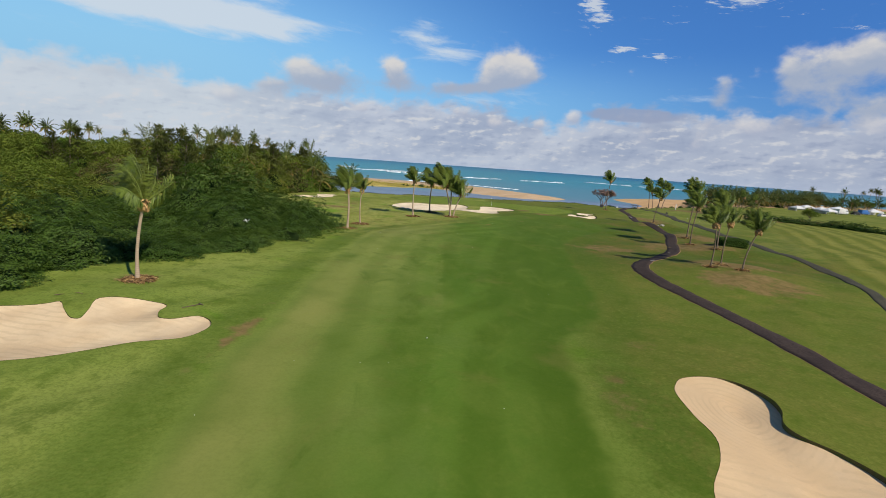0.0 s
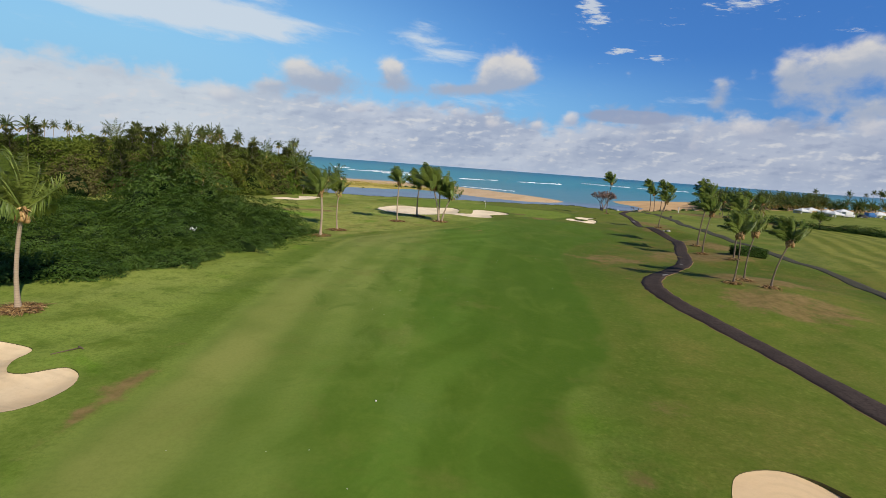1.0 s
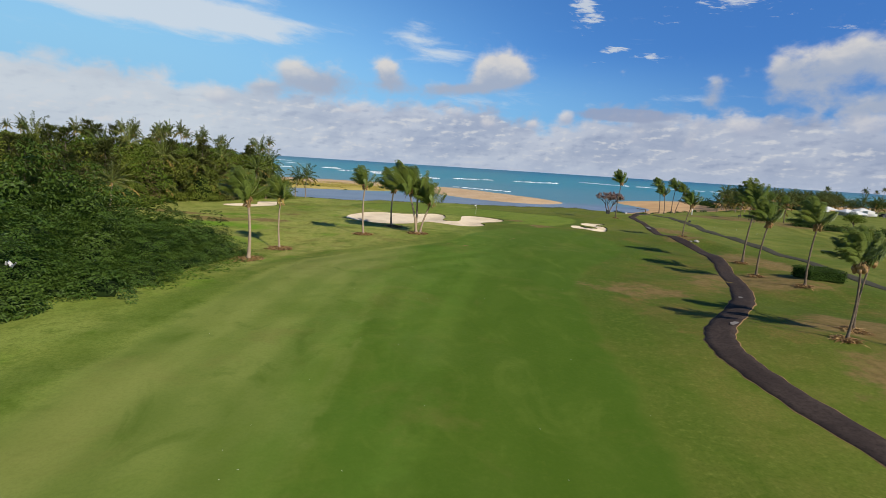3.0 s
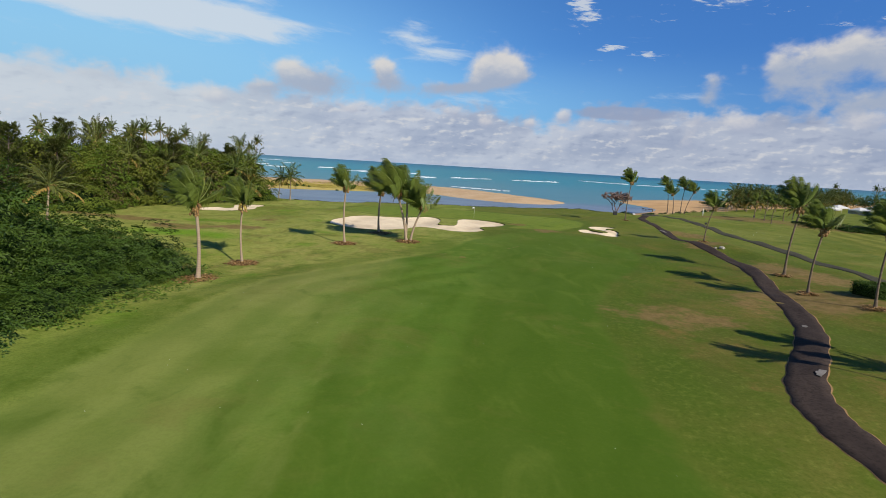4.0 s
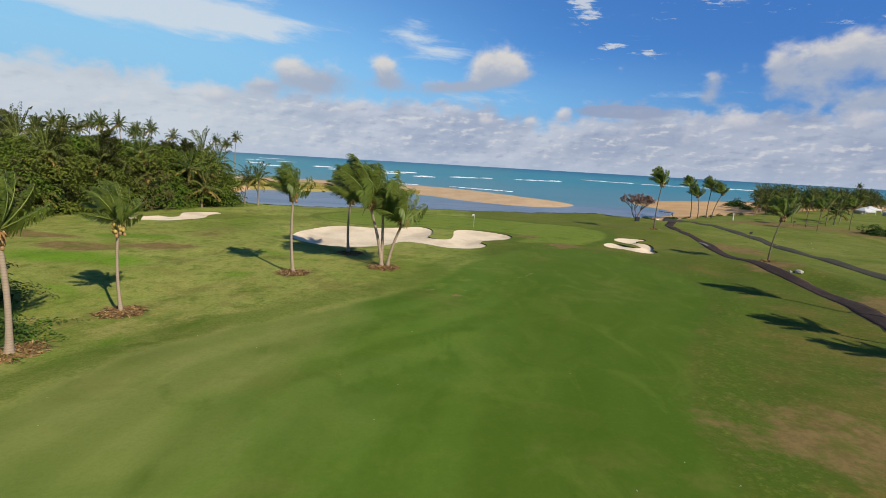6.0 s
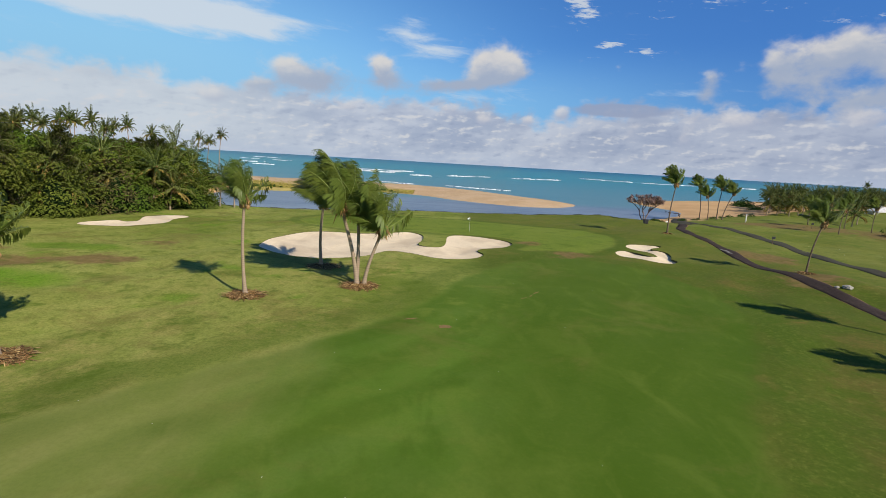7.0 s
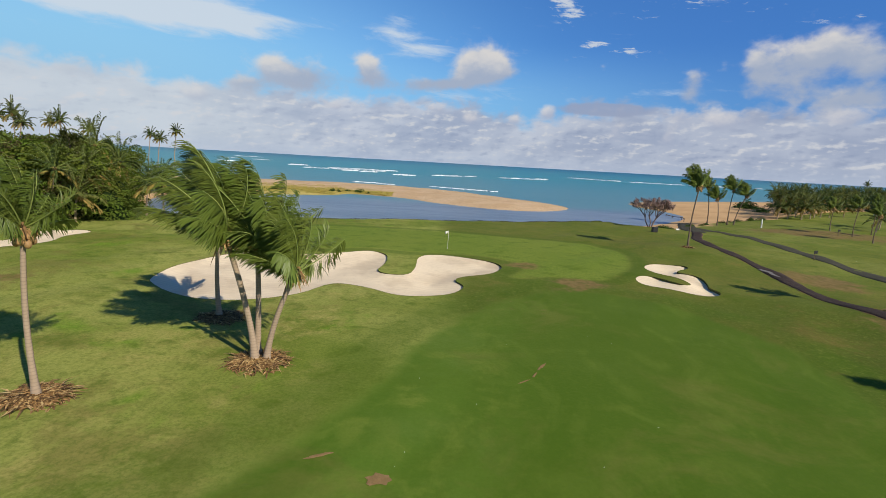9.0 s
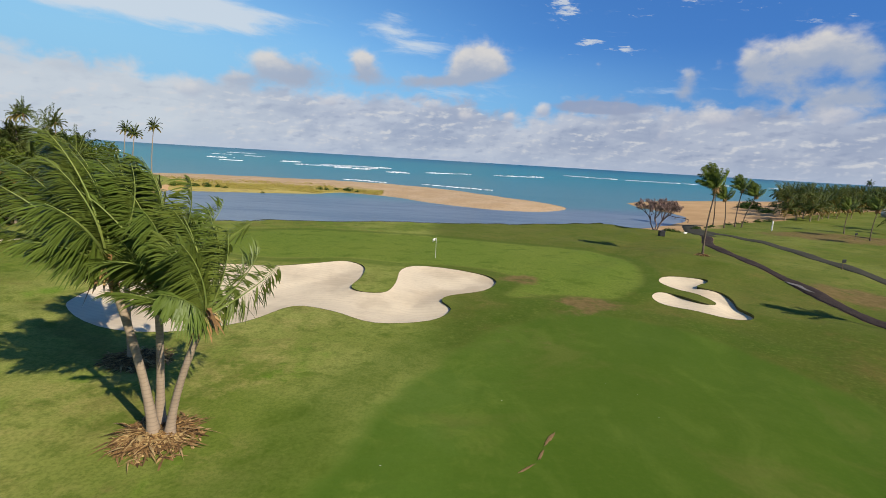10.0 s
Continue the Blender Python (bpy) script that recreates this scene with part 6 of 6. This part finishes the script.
vehicle("car", 215, 252, 0.2, (4.4, 1.8, 1.45), DARK, "dark car parked beside the tents", False)

# markers, bin, signs, stone
post = thing("marker_post", "white round marker post on the turf", "post", at=(82.8, 186.3, H(82.8, 186.3)))
part("shaft", rod("shaft", PAINT, [(0, 0, -0.1), (0, 0, 1.0), (0, 0, 1.95), (0, 0, 2.0)], [0.14, 0.14, 0.13, 0.08], 10), post)
bin_ob = thing("litter_bin", "black square litter bin beside the path", "bin", at=(50.0, 165.6, H(50.0, 165.6)))
part("body", solid("body", DARK, lambda bm: box(bm, 0, 0, 0.42, 0.85, 0.8, 0.84, bevel=0.05)), bin_ob)
part("lid", solid("lid", DARK, lambda bm: box(bm, 0, 0, 0.88, 0.92, 0.87, 0.08, bevel=0.03)), bin_ob)


def small_sign(x, y, h, material, label, plate=(0.6, 0.4)):
    ob = thing("sign", label, "sign", "signs beside the paths", at=(x, y, H(x, y)))
    part("post", rod("post", BROWNWOOD, [(0, 0, -0.1), (0, 0, h)], [0.045, 0.045], 6), ob)
    part("plate", solid("plate", material, lambda bm: box(bm, 0.05, -0.06, h - plate[1] * 0.4, plate[0], 0.05, plate[1], 0.2, 0.02)), ob)


small_sign(61.6, 142.0, 1.3, DARK, "small dark sign on a wooden post")
small_sign(91.6, 175.6, 1.3, DARK, "small dark sign on a wooden post")
small_sign(57.0, 171.6, 0.35, PAINT, "low white sign beside the path", (0.7, 0.3))


def boulder(x, y, r, seed, label):
    rng = random.Random(seed)
    bm = bmesh.new()
    bmesh.ops.create_icosphere(bm, subdivisions=3, radius=r)
    for vert in bm.verts:
        vert.co *= 1 + 0.3 * noise.noise(vert.co * 2.2 / r + Vector((seed, 0, 0)))
        vert.co.z *= 0.6
    me = bpy.data.meshes.new("boulder")
    bm.to_mesh(me)
    bm.free()
    me.materials.append(STONE)
    thing("boulder", label, "rock", "rocks", data=me, at=(x, y, H(x, y) + r * 0.2))


boulder(46.9, 107.2, 0.42, 3, "pale rounded stone on dry turf")
boulder(46.2, 107.6, 0.22, 4, "small pale stone on dry turf")
for i, (x, y, r) in enumerate([(24.8, 17.6, 0.3), (32.5, 21, 0.35), (33.4, 22.5, 0.25), (34.4, 21.5, 0.3)]):
    boulder(x + 2.5, y + 3, r, 10 + i, "weathered stone in the rough")

# retaining rail at the beach
rail = thing("rail_fence", "low dark wooden rail beside the beach", "fence", at=(0, 0, 0))
RAIL = [(80.6, 228), (79.2, 221), (79.8, 216.5), (77.0, 209.5)]
for (x0, y0), (x1, y1) in zip(RAIL[:-1], RAIL[1:]):
    part("rail", rod("rail", BROWNWOOD, [(x0, y0, H(x0, y0) + 0.75), (x1, y1, H(x1, y1) + 0.75)], [0.09, 0.09], 6), rail)
for x0, y0 in RAIL:
    part("post", rod("post", BROWNWOOD, [(x0, y0, H(x0, y0) - 0.2), (x0, y0, H(x0, y0) + 0.95)], [0.11, 0.1], 6), rail)


def flat_patch(name, x, y, rx, ry, turn, material, label, category, seed, lift=0.02, kind="structure"):
    """A thin, ragged-edged patch that lies on what is below it."""
    rng = random.Random(seed)
    v, f = [(0, 0, lift + 0.012)], []
    k = 18
    for i in range(k):
        a = 2 * math.pi * i / k
        q = rng.uniform(0.65, 1.1)
        px, py = math.cos(a) * rx * q, math.sin(a) * ry * q
        v.append((px * math.cos(turn) - py * math.sin(turn), px * math.sin(turn) + py * math.cos(turn), lift))
        f.append((0, 1 + i, 1 + (i + 1) % k))
    thing(name, label, category, kind=kind, data=mesh_of(name, v, f, material), at=(x, y, H(x, y)))


# thin patches paler than the asphalt around them
for i, (x, y, rx, ry, a) in enumerate([(33.3, 69.6, 0.22, 0.45, -0.5), (27.1, 59.4, 0.25, 0.8, -0.8), (48.4, 131.2, 0.45, 1.9, 0.15), (47.9, 129.5, 0.3, 1.0, -0.1)]):
    flat_patch("pavement_patch", x, y, rx, ry, a, PALE_PATCH, "pale patch on the asphalt path", "pavement patch", 30 + i, 0.068)
make_strip("cart_path", [(60.5, 171), (63.4, 178.5), (66.2, 186), (71.6, 197.5)], 3.6, "widened asphalt where two cart paths meet", "cart path", TARRED, 0.045)
for i, (x, y, rx, ry, a) in enumerate([(8.7, 90.6, 0.5, 0.35, 0.1), (6.5, 91.8, 0.55, 0.1, 0.5), (14.9, 98.7, 0.5, 0.06, 0.7), (15.6, 99.6, 0.4, 0.06, 1.1), (16.2, 100.8, 0.6, 0.09, 1.0)]):
    flat_patch("divot", x, y, rx, ry, a, BARE, "bare reddish scar in the mown fairway", "divot", 50 + i, 0.03)
rng = random.Random(23)
v, f = [], []
for _ in range(80):
    x, y = rng.uniform(-9, 24), rng.uniform(12, 108)
    if not inside(np.array([(x, y)]), FAIRWAY)[0]:
        continue
    a = rng.uniform(0, 6.28)
    blades(v, f, Vector((x, y, H(x, y) + 0.02)), Vector((math.cos(a), math.sin(a), 0.1)).normalized(), Vector((0, 0, 1)), rng.uniform(0.05, 0.1), rng.uniform(0.02, 0.04), 0.1)
thing("leaf_scraps", "scattered pale leaf scraps on the fairway", "leaf litter", kind="stuff", data=mesh_of("leaf_scraps", v, f, PAINT))
for x, y in [(72.8, 142.2), (67.4, 134.2), (72.3, 133.4), (67.9, 142.5), (1.3, 26.3)]:
    ball = solid("golf_ball", PAINT, lambda bm: bmesh.ops.create_icosphere(bm, subdivisions=2, radius=0.045), True)
    thing("golf_ball", "white golf ball lying on the grass", "golf ball", "golf balls on the grass", data=ball, at=(x, y, H(x, y) + 0.04))

# rake and sticks by the bunker
rake = thing("bunker_rake", "dark wooden rake lying beside the sand", "rake", at=(-14.4, 28.9, H(-14.4, 28.9)))
part("handle", rod("handle", BROWNWOOD, [(-0.35, -0.5, 0.03), (0.35, 0.55, 0.05)], [0.025, 0.025], 6), rake)
part("head", solid("head", BROWNWOOD, lambda bm: box(bm, 0.36, 0.56, 0.05, 0.5, 0.06, 0.05, -0.55, 0.01)), rake)
for x, y, a, l in [(-23.5, 29.3, 0.8, 0.6), (-22.5, 29.7, 0.1, 0.5)]:
    stick = thing("stick", "fallen dry stick on the turf", "stick", "fallen sticks", at=(x, y, H(x, y)))
    part("wood", rod("wood", BROWNWOOD, [(-l / 2 * math.cos(a), -l / 2 * math.sin(a), 0.03), (0, 0, 0.06), (l / 2 * math.cos(a), l / 2 * math.sin(a), 0.02)], [0.02, 0.025, 0.012], 5), stick)

# dune grass and low bushes of the spit
rng = random.Random(41)
v, f = [], []
gen = np.random.default_rng(41)
tufts = np.column_stack((gen.uniform(-100, -4, 9000), np.zeros(9000)))
tufts[:, 1] = 229 + 0.33 * np.maximum(tufts[:, 0] + 55, 0) + gen.uniform(0, 36, 9000) * gen.random(9000)
late = tufts[:, 0] > -22
tufts[late, 1] = gen.uniform(244, 256, late.sum())
depth = signed(tufts, SPIT)
for (x, y), d in zip(tufts, depth):
    if d < 1.5:
        continue
    z = -2.06 + 1.5 * (1 - math.exp(-d / 11.0))
    for _ in range(3):
        a = rng.uniform(0, 6.28)
        blades(v, f, Vector((x, y, z)), Vector((math.cos(a) * 0.8, math.sin(a) * 0.8, 0.25)).normalized(), Vector((0, 0, 1)), rng.uniform(0.4, 0.8), 0.28, 0.4)
thing("dune_grass", "yellow-green dune grass on the sand spit", "dune grass", kind="stuff", data=mesh_of("dune_grass", v, f, DUNE))
for x, y, s in [(-15.6, 252, 0.7), (-24, 248, 0.4), (-22, 248.5, 0.35), (-19.5, 252, 0.35), (-12.3, 250, 0.3), (-52.7, 232, 0.55), (-55.7, 231, 0.5), (-50, 232.5, 0.4), (-47.6, 232, 0.35), (-58, 231, 0.5), (-61, 230, 0.5), (-36, 229, 0.25)]:
    z = -2.06 + 1.5 * (1 - math.exp(-float(away(np.array([(x, y)]), SPIT)[0]) / 11.0))
    ob = plant(rng.choice(FAR_SHRUBS), "shrub", "small dark bush on the sand spit", "shrub", "bushes on the sand spit", x, y, s, rng.uniform(0.9, 1.3), ("foliage", "core"))
    ob.location.z = z - 0.1

# long dark grass along the lagoon's bank
rng = random.Random(43)
v, f = [], []
bank = smooth_line([(-30, 154.6), (-28, 154.8), (-12, 158.6), (5.5, 164.6), (26, 171.2), (38.5, 177), (46, 181.5)], 40)
for (x0, y0), (x1, y1) in zip(bank[:-1], bank[1:]):
    for _ in range(26):
        t = rng.random()
        x, y = x0 + (x1 - x0) * t, y0 + (y1 - y0) * t + rng.gauss(0, 0.12)
        a = rng.uniform(0, 6.28)
        blades(v, f, Vector((x, y, H(x, y) - 0.03)), Vector((math.cos(a) * 0.5, math.sin(a) * 0.5, 1.0)).normalized(), Vector((math.sin(a), -math.cos(a), 0.1)), rng.uniform(0.10, 0.24) * (0.5 + 0.5 * math.sin(x * 0.6) ** 2), 0.05, 0.2)
thing("bank_grass", "dark uncut grass along the lagoon's bank", "grass", kind="stuff", data=mesh_of("bank_grass", v, f, BANK))
# bright creeper on the turf at the thicket's foot
v, f = [], []
for _ in range(5200):
    x, y = rng.uniform(-20, -11.5), rng.uniform(60, 82)
    d = -float(signed(np.array([(x, y)]), EDGE)[0])
    if d < -0.8 or d > 2.6 * (0.45 + 0.55 * math.sin(y * 0.9) ** 2) * rng.random() ** 0.6:
        continue
    a = rng.uniform(0, 6.28)
    blades(v, f, Vector((x, y, H(x, y) + rng.uniform(0.02, 0.28) * (1 - max(d, 0) / 2.8))), Vector((math.cos(a), math.sin(a), rng.uniform(0.1, 0.7))).normalized(), Vector((0, 0, 1)), rng.uniform(0.16, 0.34), rng.uniform(0.09, 0.17), 0.3)
thing("creeper", "bright green creeper spreading from the thicket's foot", "ground cover", kind="stuff", data=mesh_of("creeper", v, f, CREEPER))

# plastic scrap caught on the shrubs
v, f = [], []
rng = random.Random(6)
for i in range(7):
    for j in range(5):
        v.append((-0.42 + i * 0.14 + rng.uniform(-0.05, 0.05), -0.25 + j * 0.12 + rng.uniform(-0.05, 0.05), 0.25 * math.sin(i * 1.3) + 0.12 * math.cos(j * 1.9) + rng.uniform(-0.05, 0.05)))
f = [(i * 5 + j, i * 5 + j + 1, i * 5 + j + 6, i * 5 + j + 5) for i in range(6) for j in range(4) if (i, j) not in ((2, 0), (3, 3), (0, 3), (5, 0))]
scrap = thing("plastic_sheet", "crumpled white plastic sheet caught on the shrubs", "plastic sheet", data=mesh_of("plastic_sheet", v, f, WHITE), at=(-22.0, 56.0, 2.2))
scrap.scale = (0.7, 0.7, 0.7)
scrap.modifiers.new("film", "SOLIDIFY").thickness = 0.01
